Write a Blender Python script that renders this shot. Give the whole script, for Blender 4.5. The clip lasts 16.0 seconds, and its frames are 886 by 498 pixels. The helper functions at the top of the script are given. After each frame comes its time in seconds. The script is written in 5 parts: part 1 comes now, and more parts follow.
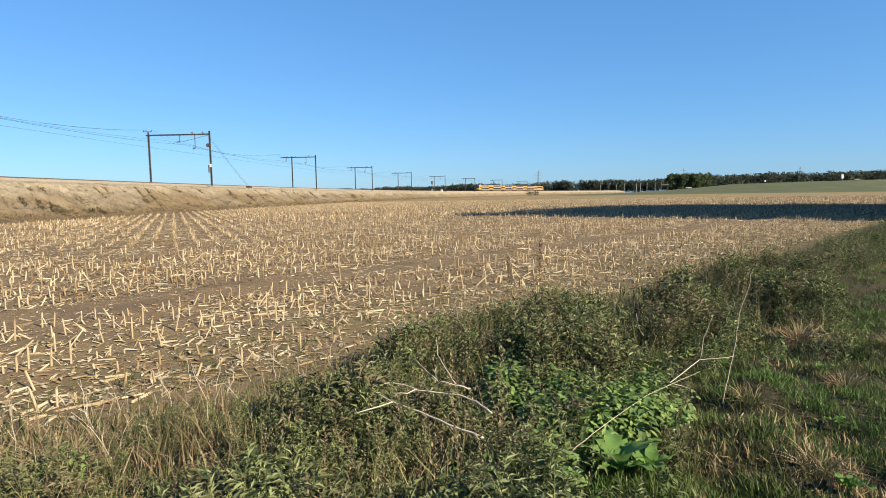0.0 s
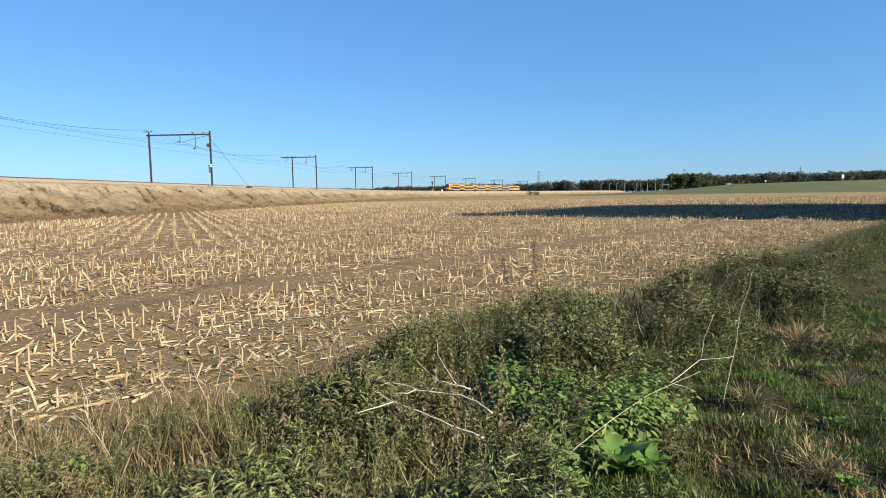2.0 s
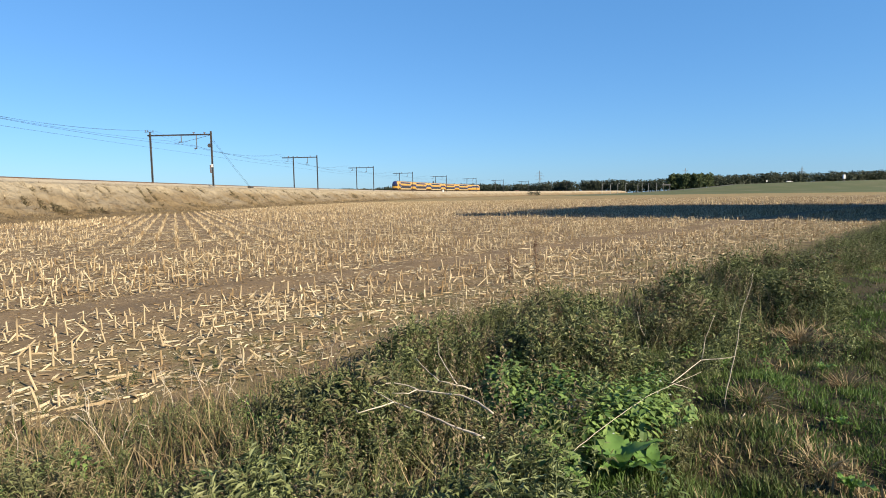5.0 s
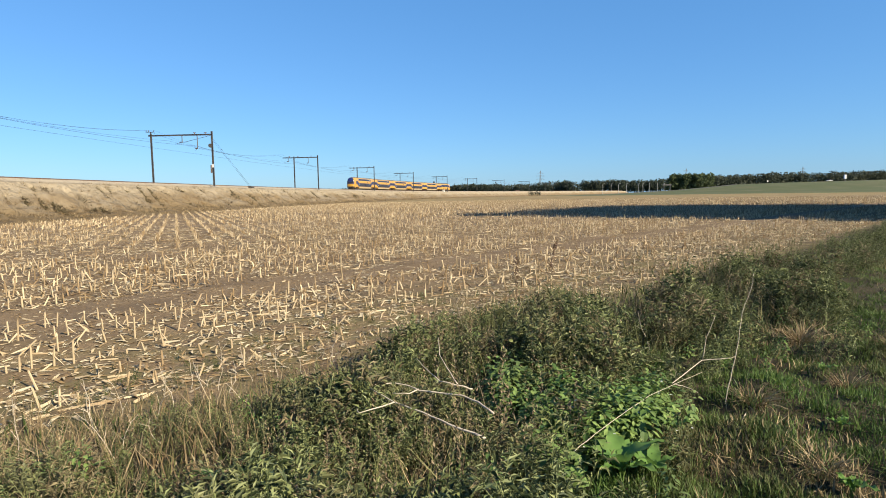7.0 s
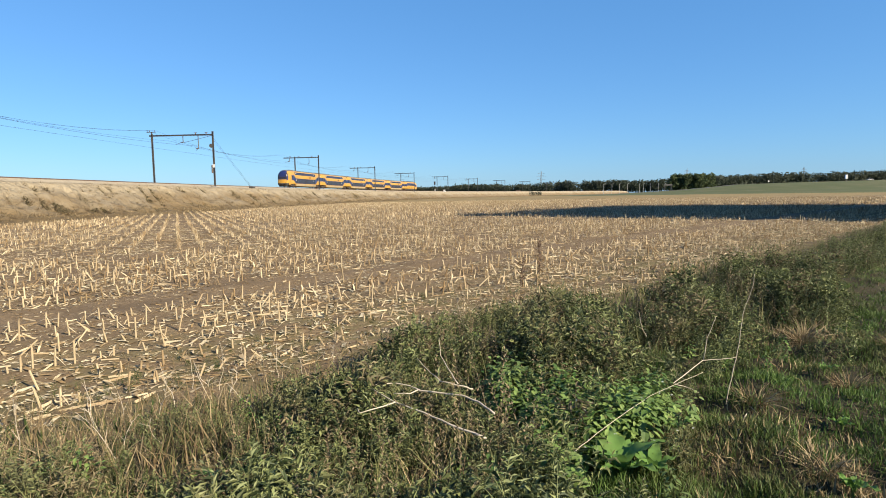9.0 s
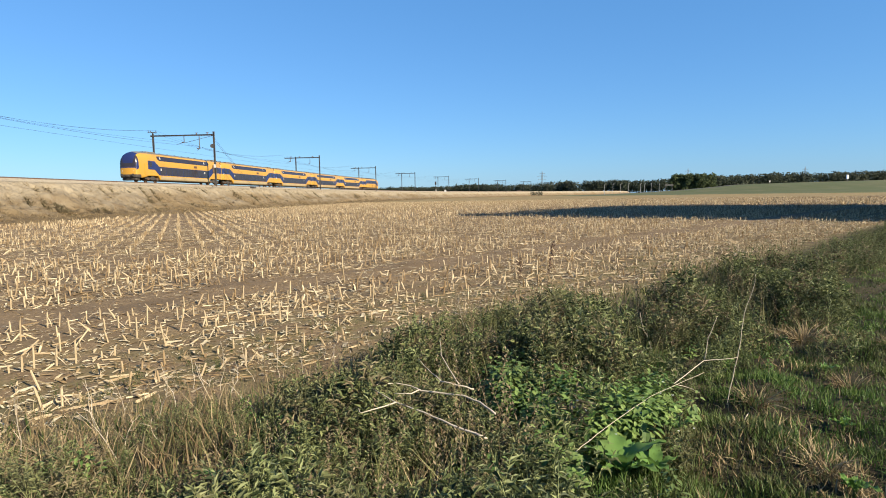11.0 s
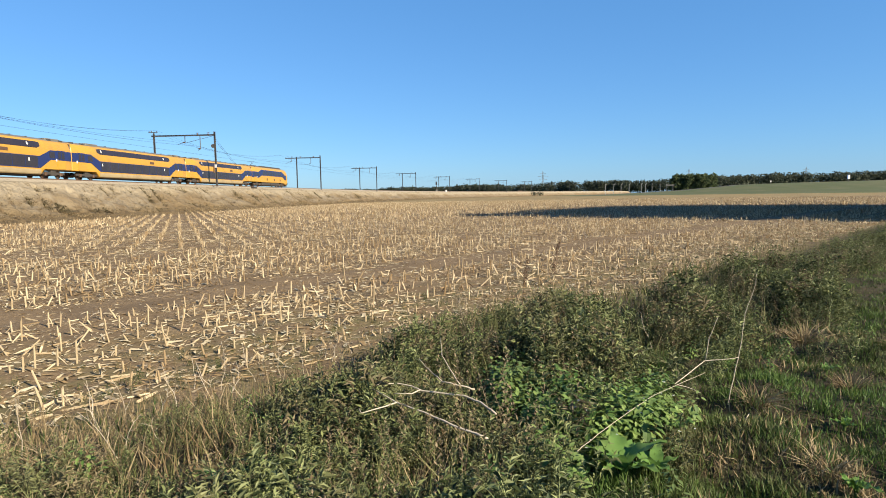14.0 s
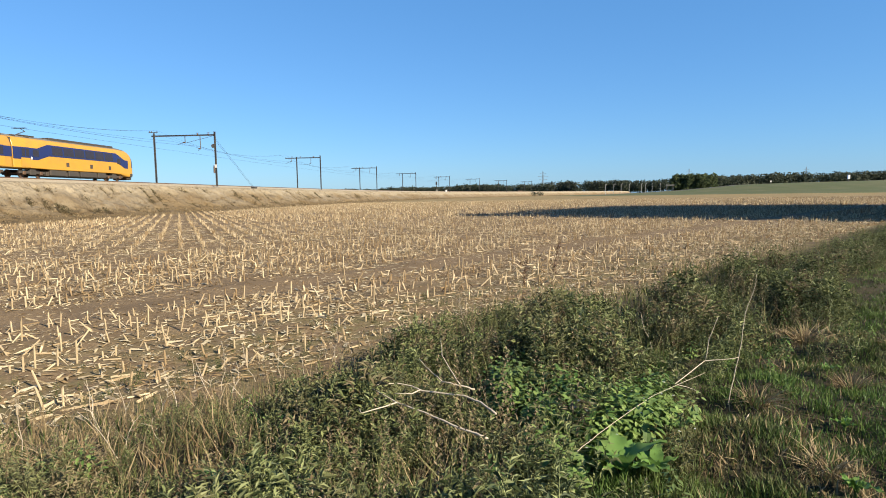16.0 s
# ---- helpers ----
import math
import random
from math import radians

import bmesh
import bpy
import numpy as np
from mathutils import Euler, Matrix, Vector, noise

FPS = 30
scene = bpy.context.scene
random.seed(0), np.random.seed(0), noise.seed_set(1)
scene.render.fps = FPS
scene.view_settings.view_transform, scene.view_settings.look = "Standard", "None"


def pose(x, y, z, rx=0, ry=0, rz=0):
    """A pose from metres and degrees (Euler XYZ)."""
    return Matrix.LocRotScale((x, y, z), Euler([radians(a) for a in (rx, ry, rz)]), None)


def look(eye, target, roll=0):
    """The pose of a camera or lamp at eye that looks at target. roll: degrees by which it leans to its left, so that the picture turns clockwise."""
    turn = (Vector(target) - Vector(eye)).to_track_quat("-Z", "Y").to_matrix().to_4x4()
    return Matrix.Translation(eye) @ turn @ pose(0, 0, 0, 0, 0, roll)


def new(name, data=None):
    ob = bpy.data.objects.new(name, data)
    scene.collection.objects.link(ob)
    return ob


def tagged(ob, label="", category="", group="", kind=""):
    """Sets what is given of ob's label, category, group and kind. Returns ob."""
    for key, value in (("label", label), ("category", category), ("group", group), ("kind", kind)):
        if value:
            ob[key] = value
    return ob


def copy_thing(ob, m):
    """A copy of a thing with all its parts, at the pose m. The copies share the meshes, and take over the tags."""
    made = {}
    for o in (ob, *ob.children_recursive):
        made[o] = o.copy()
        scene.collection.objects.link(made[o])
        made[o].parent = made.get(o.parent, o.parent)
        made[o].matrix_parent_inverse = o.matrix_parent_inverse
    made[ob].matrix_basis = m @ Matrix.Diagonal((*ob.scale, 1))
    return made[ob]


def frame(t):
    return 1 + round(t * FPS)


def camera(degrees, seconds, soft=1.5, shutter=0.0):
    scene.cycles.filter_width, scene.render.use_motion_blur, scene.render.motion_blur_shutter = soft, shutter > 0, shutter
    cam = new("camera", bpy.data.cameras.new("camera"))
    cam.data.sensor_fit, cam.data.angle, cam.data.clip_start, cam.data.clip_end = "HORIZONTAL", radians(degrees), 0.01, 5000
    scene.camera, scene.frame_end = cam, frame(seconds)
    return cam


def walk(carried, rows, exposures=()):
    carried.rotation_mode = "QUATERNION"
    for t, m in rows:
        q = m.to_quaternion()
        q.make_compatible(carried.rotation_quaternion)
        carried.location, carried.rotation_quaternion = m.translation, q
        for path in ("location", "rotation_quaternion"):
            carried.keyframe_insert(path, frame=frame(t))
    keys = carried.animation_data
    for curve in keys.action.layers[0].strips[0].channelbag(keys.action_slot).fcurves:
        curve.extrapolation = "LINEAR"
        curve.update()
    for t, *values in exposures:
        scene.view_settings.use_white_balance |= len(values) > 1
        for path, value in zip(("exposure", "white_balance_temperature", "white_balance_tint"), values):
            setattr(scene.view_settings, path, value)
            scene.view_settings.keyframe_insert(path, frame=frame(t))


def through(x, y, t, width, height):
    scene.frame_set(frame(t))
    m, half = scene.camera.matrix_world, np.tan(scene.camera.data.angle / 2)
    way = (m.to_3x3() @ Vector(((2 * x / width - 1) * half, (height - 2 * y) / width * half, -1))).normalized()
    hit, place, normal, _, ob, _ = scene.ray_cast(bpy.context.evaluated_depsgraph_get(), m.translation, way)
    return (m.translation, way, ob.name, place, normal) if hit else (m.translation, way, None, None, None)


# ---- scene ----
# A rail line on a low bank beside a maize stubble field, a double-deck train passing.

CAM_Z = 1.7
PAN = ((0.0, 0.41), (1.5, 0.40), (2.5, 0.345), (4.0, 0.30), (6.5, 0.235), (8.0, 0.175), (9.2, 0.135),
       (11.5, 0.035), (12.5, 0.0), (14.0, -0.015), (16.0, -0.022))


def camera_pose(turn, down):
    a, b = radians(turn), radians(down)
    target = (math.sin(a) * math.cos(b) * 100, math.cos(a) * math.cos(b) * 100, CAM_Z - math.sin(b) * 100)
    return look((0, 0, CAM_Z), target, -0.905)


cam = camera(73.67, 16.0, 0.95)
walk(cam, [(t, camera_pose(a, 5.153 + 0.055 * min(1, a / 0.41))) for t, a in PAN])

# ---- light ----
SUN_AZ, SUN_EL = 127.0, 30.0       # clockwise from +Y, and above the horizon
world = bpy.data.worlds.new("sky")
scene.world = world
world.use_nodes = True
wn = world.node_tree
sky = wn.nodes.new("ShaderNodeTexSky")
sky.sky_type, sky.sun_disc = "NISHITA", False
sky.sun_elevation, sky.sun_rotation = radians(SUN_EL), radians(SUN_AZ)
sky.altitude, sky.air_density, sky.dust_density, sky.ozone_density = 0, 1.0, 0.3, 3.0
background = wn.nodes["Background"]
background.inputs["Strength"].default_value = 0.05
clear = wn.nodes.new("ShaderNodeMix")      # a clear, deep blue autumn sky
clear.data_type, clear.blend_type = "RGBA", "MULTIPLY"
clear.inputs[0].default_value, clear.inputs[7].default_value = 1.0, (0.61, 0.81, 0.99, 1)
even = wn.nodes.new("ShaderNodeMix")       # thin veil that evens it out
even.data_type = "RGBA"
even.inputs[0].default_value, even.inputs[7].default_value = 0.30, (1.0, 3.9, 8.9, 1)
wn.links.new(sky.outputs[0], clear.inputs[6])
wn.links.new(clear.outputs[2], even.inputs[6])
wn.links.new(even.outputs[2], background.inputs[0])
sun = new("sun", bpy.data.lights.new("sun", "SUN"))
sun.data.energy, sun.data.angle, sun.data.color = 5.0, radians(0.53), (1.0, 0.87, 0.66)
az, el = radians(SUN_AZ), radians(SUN_EL)
sun.matrix_world = look((math.sin(az) * math.cos(el) * 50, math.cos(az) * math.cos(el) * 50, math.sin(el) * 50), (0, 0, 0))
scene.view_settings.exposure = 1.45


# ---- materials ----
def noise_node(nt, scale, detail=6, coords=None, rough=0.6):
    n = nt.nodes.new("ShaderNodeTexNoise")
    n.inputs["Scale"].default_value, n.inputs["Detail"].default_value, n.inputs["Roughness"].default_value = scale, detail, rough
    if coords is not None:
        nt.links.new(coords, n.inputs["Vector"])
    return n.outputs["Fac"]


def mix(nt, fac, a, b, kind="MIX"):
    n = nt.nodes.new("ShaderNodeMix")
    n.data_type, n.blend_type = "RGBA", kind
    for socket, value in ((n.inputs[0], fac), (n.inputs[6], a), (n.inputs[7], b)):
        if isinstance(value, (int, float)):
            socket.default_value = value
        elif isinstance(value, tuple):
            socket.default_value = (*value, 1)
        else:
            nt.links.new(value, socket)
    return n.outputs[2]


def calc(nt, op, a, b=0.0, c=None):
    n = nt.nodes.new("ShaderNodeMath")
    n.operation = op
    for socket, value in zip(n.inputs, (a, b, c)):
        if value is None:
            continue
        if isinstance(value, (int, float)):
            socket.default_value = value
        else:
            nt.links.new(value, socket)
    return n.outputs[0]


def ramp(nt, value, low, high):
    n = nt.nodes.new("ShaderNodeMapRange")
    n.interpolation_type = "SMOOTHSTEP"
    nt.links.new(value, n.inputs[0])
    n.inputs[1].default_value, n.inputs[2].default_value = low, high
    return n.outputs[0]


def stretched(nt, vec, scale, turn=0.0):
    n = nt.nodes.new("ShaderNodeMapping")
    n.inputs["Scale"].default_value, n.inputs["Rotation"].default_value = scale, (0, 0, turn)
    nt.links.new(vec, n.inputs[0])
    return n.outputs[0]


def bump(nt, height, strength, distance):
    n = nt.nodes.new("ShaderNodeBump")
    n.inputs["Strength"].default_value, n.inputs["Distance"].default_value = strength, distance
    nt.links.new(height, n.inputs["Height"])
    nt.links.new(n.outputs[0], nt.nodes["Principled BSDF"].inputs["Normal"])


def base(name, rough=0.8, metal=0.0, spec=0.5):
    m = bpy.data.materials.new(name)
    m.use_nodes = True
    b = m.node_tree.nodes["Principled BSDF"]
    b.inputs["Roughness"].default_value, b.inputs["Metallic"].default_value = rough, metal
    b.inputs["Specular IOR Level"].default_value = spec
    return m, m.node_tree, b


def weathered(name, colour, dirt, rough=0.6, metal=0.0, amount=0.5, scale=1.2, fine=25.0, depth=0.002, spec=0.5):
    """Paint, metal or stone with large stains, fine grain and a slight relief."""
    m, nt, b = base(name, rough, metal, spec)
    at = nt.nodes.new("ShaderNodeTexCoord").outputs["Object"]
    large, small = noise_node(nt, scale, 5, at), noise_node(nt, fine, 4, at)
    c = mix(nt, calc(nt, "MULTIPLY", ramp(nt, large, 0.42, 0.72), amount), colour, dirt)
    c = mix(nt, calc(nt, "MULTIPLY", ramp(nt, small, 0.5, 0.75), amount * 0.5), c, dirt)
    nt.links.new(c, b.inputs["Base Color"])
    bump(nt, small, 0.3, depth)
    return m


def leafy(name, a, b_, c_, rough=0.55, through=0.35, spread=0.5, spec=0.25):
    """Leaves: a colour for each leaf, and light that comes through them."""
    m, nt, b = base(name, rough, 0, spec)
    g = nt.nodes.new("ShaderNodeNewGeometry")
    r = g.outputs["Random Per Island"]
    patch = noise_node(nt, spread, 3, g.outputs["Position"])
    c = mix(nt, ramp(nt, r, 0.1, 0.9), a, b_)
    c = mix(nt, calc(nt, "MULTIPLY", ramp(nt, patch, 0.48, 0.68), 0.75), c, c_)
    nt.links.new(c, b.inputs["Base Color"])
    t = nt.nodes.new("ShaderNodeBsdfTranslucent")
    nt.links.new(c, t.inputs[0])
    s = nt.nodes.new("ShaderNodeMixShader")
    s.inputs[0].default_value = through
    nt.links.new(b.outputs[0], s.inputs[1])
    nt.links.new(t.outputs[0], s.inputs[2])
    nt.links.new(s.outputs[0], nt.nodes["Material Output"].inputs[0])
    return m


MAIN_TURN = radians(24)      # the field's main rows lean to the left of +Y, those of the headland run along its edge
EDGE_X, EDGE_Y, EDGE_A = -3.3, 4.3, radians(46.0)
EN = (-math.sin(EDGE_A), math.cos(EDGE_A))      # across the field's edge, into the field
ED = (math.cos(EDGE_A), math.sin(EDGE_A))


def ground_material():
    m, nt, b = base("field_soil", 0.95, 0, 0.2)
    g = nt.nodes.new("ShaderNodeNewGeometry")
    pos = g.outputs["Position"]
    sep = nt.nodes.new("ShaderNodeSeparateXYZ")
    nt.links.new(pos, sep.inputs[0])
    X, Y = sep.outputs[0], sep.outputs[1]

    def line(nx, ny, c):      # nx * X + ny * Y + c
        return calc(nt, "ADD", calc(nt, "MULTIPLY_ADD", X, nx, c), calc(nt, "MULTIPLY", Y, ny))
    n_big, n_mid, n_fine = noise_node(nt, 0.25, 5, pos), noise_node(nt, 2.2, 6, pos), noise_node(nt, 22, 6, pos)
    edge = calc(nt, "ADD", line(EN[0], EN[1], -(EN[0] * EDGE_X + EN[1] * EDGE_Y)), calc(nt, "MULTIPLY_ADD", n_mid, 1.6, -0.8))
    # soil with shreds of straw on it
    soil = mix(nt, ramp(nt, n_big, 0.35, 0.7), (0.0986, 0.0667, 0.0367), (0.0729, 0.0494, 0.0275))
    soil = mix(nt, ramp(nt, n_fine, 0.35, 0.75), soil, (0.125, 0.088, 0.0501))
    shred_a = ramp(nt, noise_node(nt, 9, 3, stretched(nt, pos, (1, 6, 1), 0.5)), 0.53, 0.62)
    shred_b = ramp(nt, noise_node(nt, 9, 3, stretched(nt, pos, (6, 1, 1), 0.9)), 0.53, 0.62)
    shreds = calc(nt, "MULTIPLY", calc(nt, "MAXIMUM", shred_a, shred_b), ramp(nt, noise_node(nt, 0.8, 4, pos), 0.30, 0.62))
    soil = mix(nt, calc(nt, "MULTIPLY", shreds, 0.5), soil, (0.298, 0.214, 0.122))
    # far off the standing straw hides the soil
    soil = mix(nt, calc(nt, "MULTIPLY", ramp(nt, Y, 70, 190), 0.75), soil, mix(nt, ramp(nt, noise_node(nt, 0.22, 6, stretched(nt, pos, (1, 0.25, 1), 0.1)), 0.35, 0.65), (0.221, 0.168, 0.0738), (0.143, 0.105, 0.0451)))
    # moss and young weeds in the outermost metres
    soil = mix(nt, calc(nt, "MULTIPLY", calc(nt, "MULTIPLY", ramp(nt, edge, 4.0, 0.6), ramp(nt, n_mid, 0.40, 0.60)), 0.4), soil, (0.0809, 0.0861, 0.0279))
    # dark verge soil, painted darker still to deepen shade between the weeds
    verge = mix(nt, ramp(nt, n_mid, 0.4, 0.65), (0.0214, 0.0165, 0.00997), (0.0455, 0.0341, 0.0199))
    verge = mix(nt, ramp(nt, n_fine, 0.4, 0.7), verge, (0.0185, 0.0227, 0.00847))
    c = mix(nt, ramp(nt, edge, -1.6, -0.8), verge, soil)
    meadow = mix(nt, ramp(nt, noise_node(nt, 0.06, 5, pos), 0.35, 0.65), (0.0515, 0.0713, 0.0221), (0.0736, 0.0809, 0.0294))
    far = line(0.915, 0.402, -(0.915 * 205 + 0.402 * 270))
    c = mix(nt, ramp(nt, calc(nt, "ADD", far, calc(nt, "MULTIPLY_ADD", n_big, 6, -3)), -1.5, 1.5), c, meadow)
    nt.links.new(c, b.inputs["Base Color"])
    bump(nt, calc(nt, "ADD", calc(nt, "MULTIPLY", n_fine, 0.35), n_mid), 0.7, 0.05)
    return m


def bank_material():
    m, nt, b = base("dry_grass_bank", 0.95, 0, 0.2)
    pos = nt.nodes.new("ShaderNodeNewGeometry").outputs["Position"]
    big, mid = noise_node(nt, 0.12, 5, pos), noise_node(nt, 0.7, 7, pos)
    combed = noise_node(nt, 2.2, 5, stretched(nt, pos, (1.0, 1.0, 0.25), 0.2))
    c = mix(nt, ramp(nt, big, 0.38, 0.62), (0.135, 0.1, 0.0574), (0.164, 0.135, 0.0943))
    c = mix(nt, calc(nt, "MULTIPLY", ramp(nt, mid, 0.48, 0.66), 0.8), c, (0.0943, 0.0615, 0.0295))
    c = mix(nt, calc(nt, "MULTIPLY", ramp(nt, combed, 0.5, 0.72), 0.5), c, (0.189, 0.146, 0.0861))
    sep = nt.nodes.new("ShaderNodeSeparateXYZ")
    nt.links.new(pos, sep.inputs[0])
    shoulder = ramp(nt, calc(nt, "MULTIPLY_ADD", big, 2.2, calc(nt, "MULTIPLY_ADD", mid, 1.3, sep.outputs[2])), 3.6, 4.9)
    c = mix(nt, calc(nt, "MULTIPLY", shoulder, 0.8), c, mix(nt, ramp(nt, combed, 0.4, 0.65), (0.254, 0.215, 0.152), (0.205, 0.168, 0.115)))
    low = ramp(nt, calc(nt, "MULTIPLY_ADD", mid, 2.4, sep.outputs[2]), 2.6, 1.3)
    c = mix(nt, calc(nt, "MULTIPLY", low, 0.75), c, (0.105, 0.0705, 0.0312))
    nt.links.new(c, b.inputs["Base Color"])
    bump(nt, calc(nt, "ADD", mid, calc(nt, "MULTIPLY", combed, 0.5)), 1.0, 0.6)
    return m


M = {}
M["soil"], M["bank"] = ground_material(), bank_material()
M["straw"] = leafy("dry_maize_straw", (0.185, 0.128, 0.0662), (0.415, 0.34, 0.221), (0.177, 0.114, 0.053), 0.6, 0.08, 0.6)
M["husk"] = leafy("pale_maize_husk", (0.219, 0.15, 0.0693), (0.45, 0.388, 0.26), (0.159, 0.0986, 0.044), 0.6, 0.10, 0.6)
M["grass"] = leafy("verge_grass", (0.0235, 0.0448, 0.0085), (0.0664, 0.085, 0.0235), (0.085, 0.0745, 0.0342), 0.65, 0.2, 0.9)
M["weed"] = leafy("dark_weed_leaves", (0.026, 0.040, 0.013), (0.178, 0.200, 0.080), (0.13, 0.12, 0.06), 0.6, 0.18, 1.6, 0.3)
M["dusk"] = leafy("withering_weed_leaves", (0.09, 0.078, 0.04), (0.21, 0.175, 0.10), (0.14, 0.095, 0.06), 0.65, 0.25, 1.1)
M["lush"] = leafy("lush_path_grass", (0.036, 0.076, 0.0144), (0.084, 0.132, 0.032), (0.08, 0.096, 0.032), 0.55, 0.25, 0.9)
M["herb"] = leafy("fresh_herb_leaves", (0.0456, 0.0945, 0.0195), (0.163, 0.235, 0.0653), (0.0981, 0.131, 0.0456), 0.6, 0.25, 1.2)
M["hay"] = leafy("dry_grass", (0.123, 0.0863, 0.0431), (0.28, 0.221, 0.129), (0.108, 0.0698, 0.035), 0.7, 0.12, 1.0)
M["brown"] = leafy("withered_stems", (0.112, 0.0809, 0.0474), (0.235, 0.184, 0.112), (0.0836, 0.0613, 0.039), 0.8, 0.15, 1.0)
M["olive"] = leafy("olive_grass", (0.0669, 0.0809, 0.0251), (0.167, 0.162, 0.0669), (0.189, 0.151, 0.0781), 0.7, 0.2, 1.4)
M["dock"] = leafy("broad_dock_leaves", (0.0836, 0.168, 0.0349), (0.125, 0.216, 0.0558), (0.154, 0.203, 0.0628), 0.4, 0.35, 2.0)
M["twig"] = weathered("bleached_twig", (0.36, 0.31, 0.24), (0.22, 0.18, 0.13), 0.8, 0, 0.5, 6, 60)
M["wood_leaf"] = leafy("far_wood_leaves", (0.034, 0.044, 0.031), (0.054, 0.065, 0.044), (0.056, 0.062, 0.040), 0.8, 0.35, 0.02)
M["clump_leaf"] = leafy("clump_leaves", (0.042, 0.06, 0.026), (0.082, 0.105, 0.046), (0.075, 0.09, 0.042), 0.8, 0.3, 0.1)
M["bark"] = weathered("bark", (0.0725, 0.0558, 0.039), (0.0335, 0.0279, 0.0195), 0.9, 0, 0.6, 3, 30, 0.02)
M["steel"] = weathered("grey_steel", (0.0641, 0.0641, 0.0641), (0.0418, 0.0335, 0.0251), 0.6, 0.3, 0.5, 1.5, 20)
M["wire"] = weathered("dark_copper_wire", (0.039, 0.0362, 0.0335), (0.0223, 0.0223, 0.0195), 0.5, 0.5, 0.3)
M["concrete"] = weathered("concrete", (0.211, 0.201, 0.18), (0.135, 0.125, 0.106), 0.9, 0, 0.6, 1.5, 30, 0.004)
M["ballast"] = weathered("ballast", (0.205, 0.176, 0.131), (0.131, 0.107, 0.0779), 0.95, 0, 0.8, 2.0, 14, 0.05)
M["rail"] = weathered("rusty_rail", (0.123, 0.0725, 0.0446), (0.0669, 0.039, 0.0251), 0.6, 0.5, 0.6, 3, 30)
M["yellow"] = weathered("yellow_paint", (0.369, 0.193, 0.0213), (0.211, 0.13, 0.0351), 0.35, 0, 0.45, 0.5, 6, 0.0005)
M["blue"] = weathered("blue_paint", (0.0112, 0.0179, 0.0753), (0.0167, 0.0167, 0.0418), 0.3, 0, 0.35, 0.6, 6, 0.0005)
M["roof"] = weathered("roof_grey", (0.106, 0.1, 0.0861), (0.0613, 0.0502, 0.0362), 0.6, 0, 0.5, 0.7, 5, 0.001)
M["dark"] = weathered("underframe_black", (0.0279, 0.0239, 0.0207), (0.053, 0.039, 0.0279), 0.8, 0, 0.5, 1.5, 12, 0.003)
M["skirt"] = weathered("dusty_skirt", (0.257, 0.201, 0.112), (0.156, 0.117, 0.0725), 0.6, 0, 0.5, 0.8, 8, 0.001)
M["glass"] = weathered("window_glass", (0.0201, 0.0162, 0.0201), (0.0335, 0.0267, 0.0251), 0.22, 0, 0.4, 0.5, 6, 0.0002)
M["white"] = weathered("white_paint", (0.446, 0.446, 0.435), (0.335, 0.323, 0.307), 0.5, 0, 0.3)
M["bluewhite"] = weathered("sign_blue", (0.0669, 0.139, 0.307), (0.0558, 0.112, 0.223), 0.5, 0, 0.2)
M["meadow"] = weathered("meadow_grass", (0.0525, 0.064, 0.0246), (0.0861, 0.082, 0.041), 0.95, 0, 0.8, 0.05, 0.9, 0.05, 0.2)
M["asphalt"] = weathered("asphalt", (0.0902, 0.0861, 0.082), (0.115, 0.107, 0.0984), 0.95, 0, 0.5, 0.5, 10, 0.002, 0.05)
M["pylon"] = weathered("pylon_steel", (0.0894, 0.0951, 0.1), (0.0669, 0.0669, 0.0669), 0.7, 0.1, 0.3)
M["grey_far"] = weathered("galvanised", (0.251, 0.257, 0.262), (0.184, 0.184, 0.184), 0.5, 0.2, 0.3)


# ---- building helpers ----
def mesh_object(name, verts, faces, mat, parent=None, label="", smooth=False):
    me = bpy.data.meshes.new(name)
    me.from_pydata([tuple(v) for v in verts], [], faces)
    me.update()
    me.materials.append(mat)
    if smooth:
        me.polygons.foreach_set("use_smooth", [True] * len(me.polygons))
    ob = new(name, me)
    ob.parent = parent
    if label:
        tagged(ob, label)
    return ob


def part(name, bm, mat, parent=None, label="", smooth=False):
    me = bpy.data.meshes.new(name)
    bmesh.ops.recalc_face_normals(bm, faces=bm.faces[:])
    bm.to_mesh(me)
    bm.free()
    me.materials.append(mat)
    if smooth:
        me.polygons.foreach_set("use_smooth", [True] * len(me.polygons))
    ob = new(name, me)
    ob.parent = parent
    if label:
        tagged(ob, label)
    return ob


def twin(ob, m, parent):
    """Another object on the same mesh."""
    o = new(ob.name.split(".")[0], ob.data)
    o.parent, o.matrix_basis = parent, m
    return o


def block(bm, x0, x1, y0, y1, z0, z1, bevel=0.0):
    made = bmesh.ops.create_cube(bm, size=1.0, matrix=Matrix.Translation(((x0 + x1) / 2, (y0 + y1) / 2, (z0 + z1) / 2)) @ Matrix.Diagonal((x1 - x0, y1 - y0, z1 - z0, 1)))
    if bevel:
        edges = {e for v in made["verts"] for e in v.link_edges}
        bmesh.ops.bevel(bm, geom=list(edges), offset=bevel, segments=1, affect="EDGES")
    return bm


def rod(bm, a, b, r0, r1=None, n=6):
    a, b = Vector(a), Vector(b)
    d = b - a
    bmesh.ops.create_cone(bm, cap_ends=True, segments=n, radius1=r0, radius2=r0 if r1 is None else r1, depth=d.length,
                          matrix=Matrix.Translation((a + b) / 2) @ d.to_track_quat("Z", "Y").to_matrix().to_4x4())
    return bm


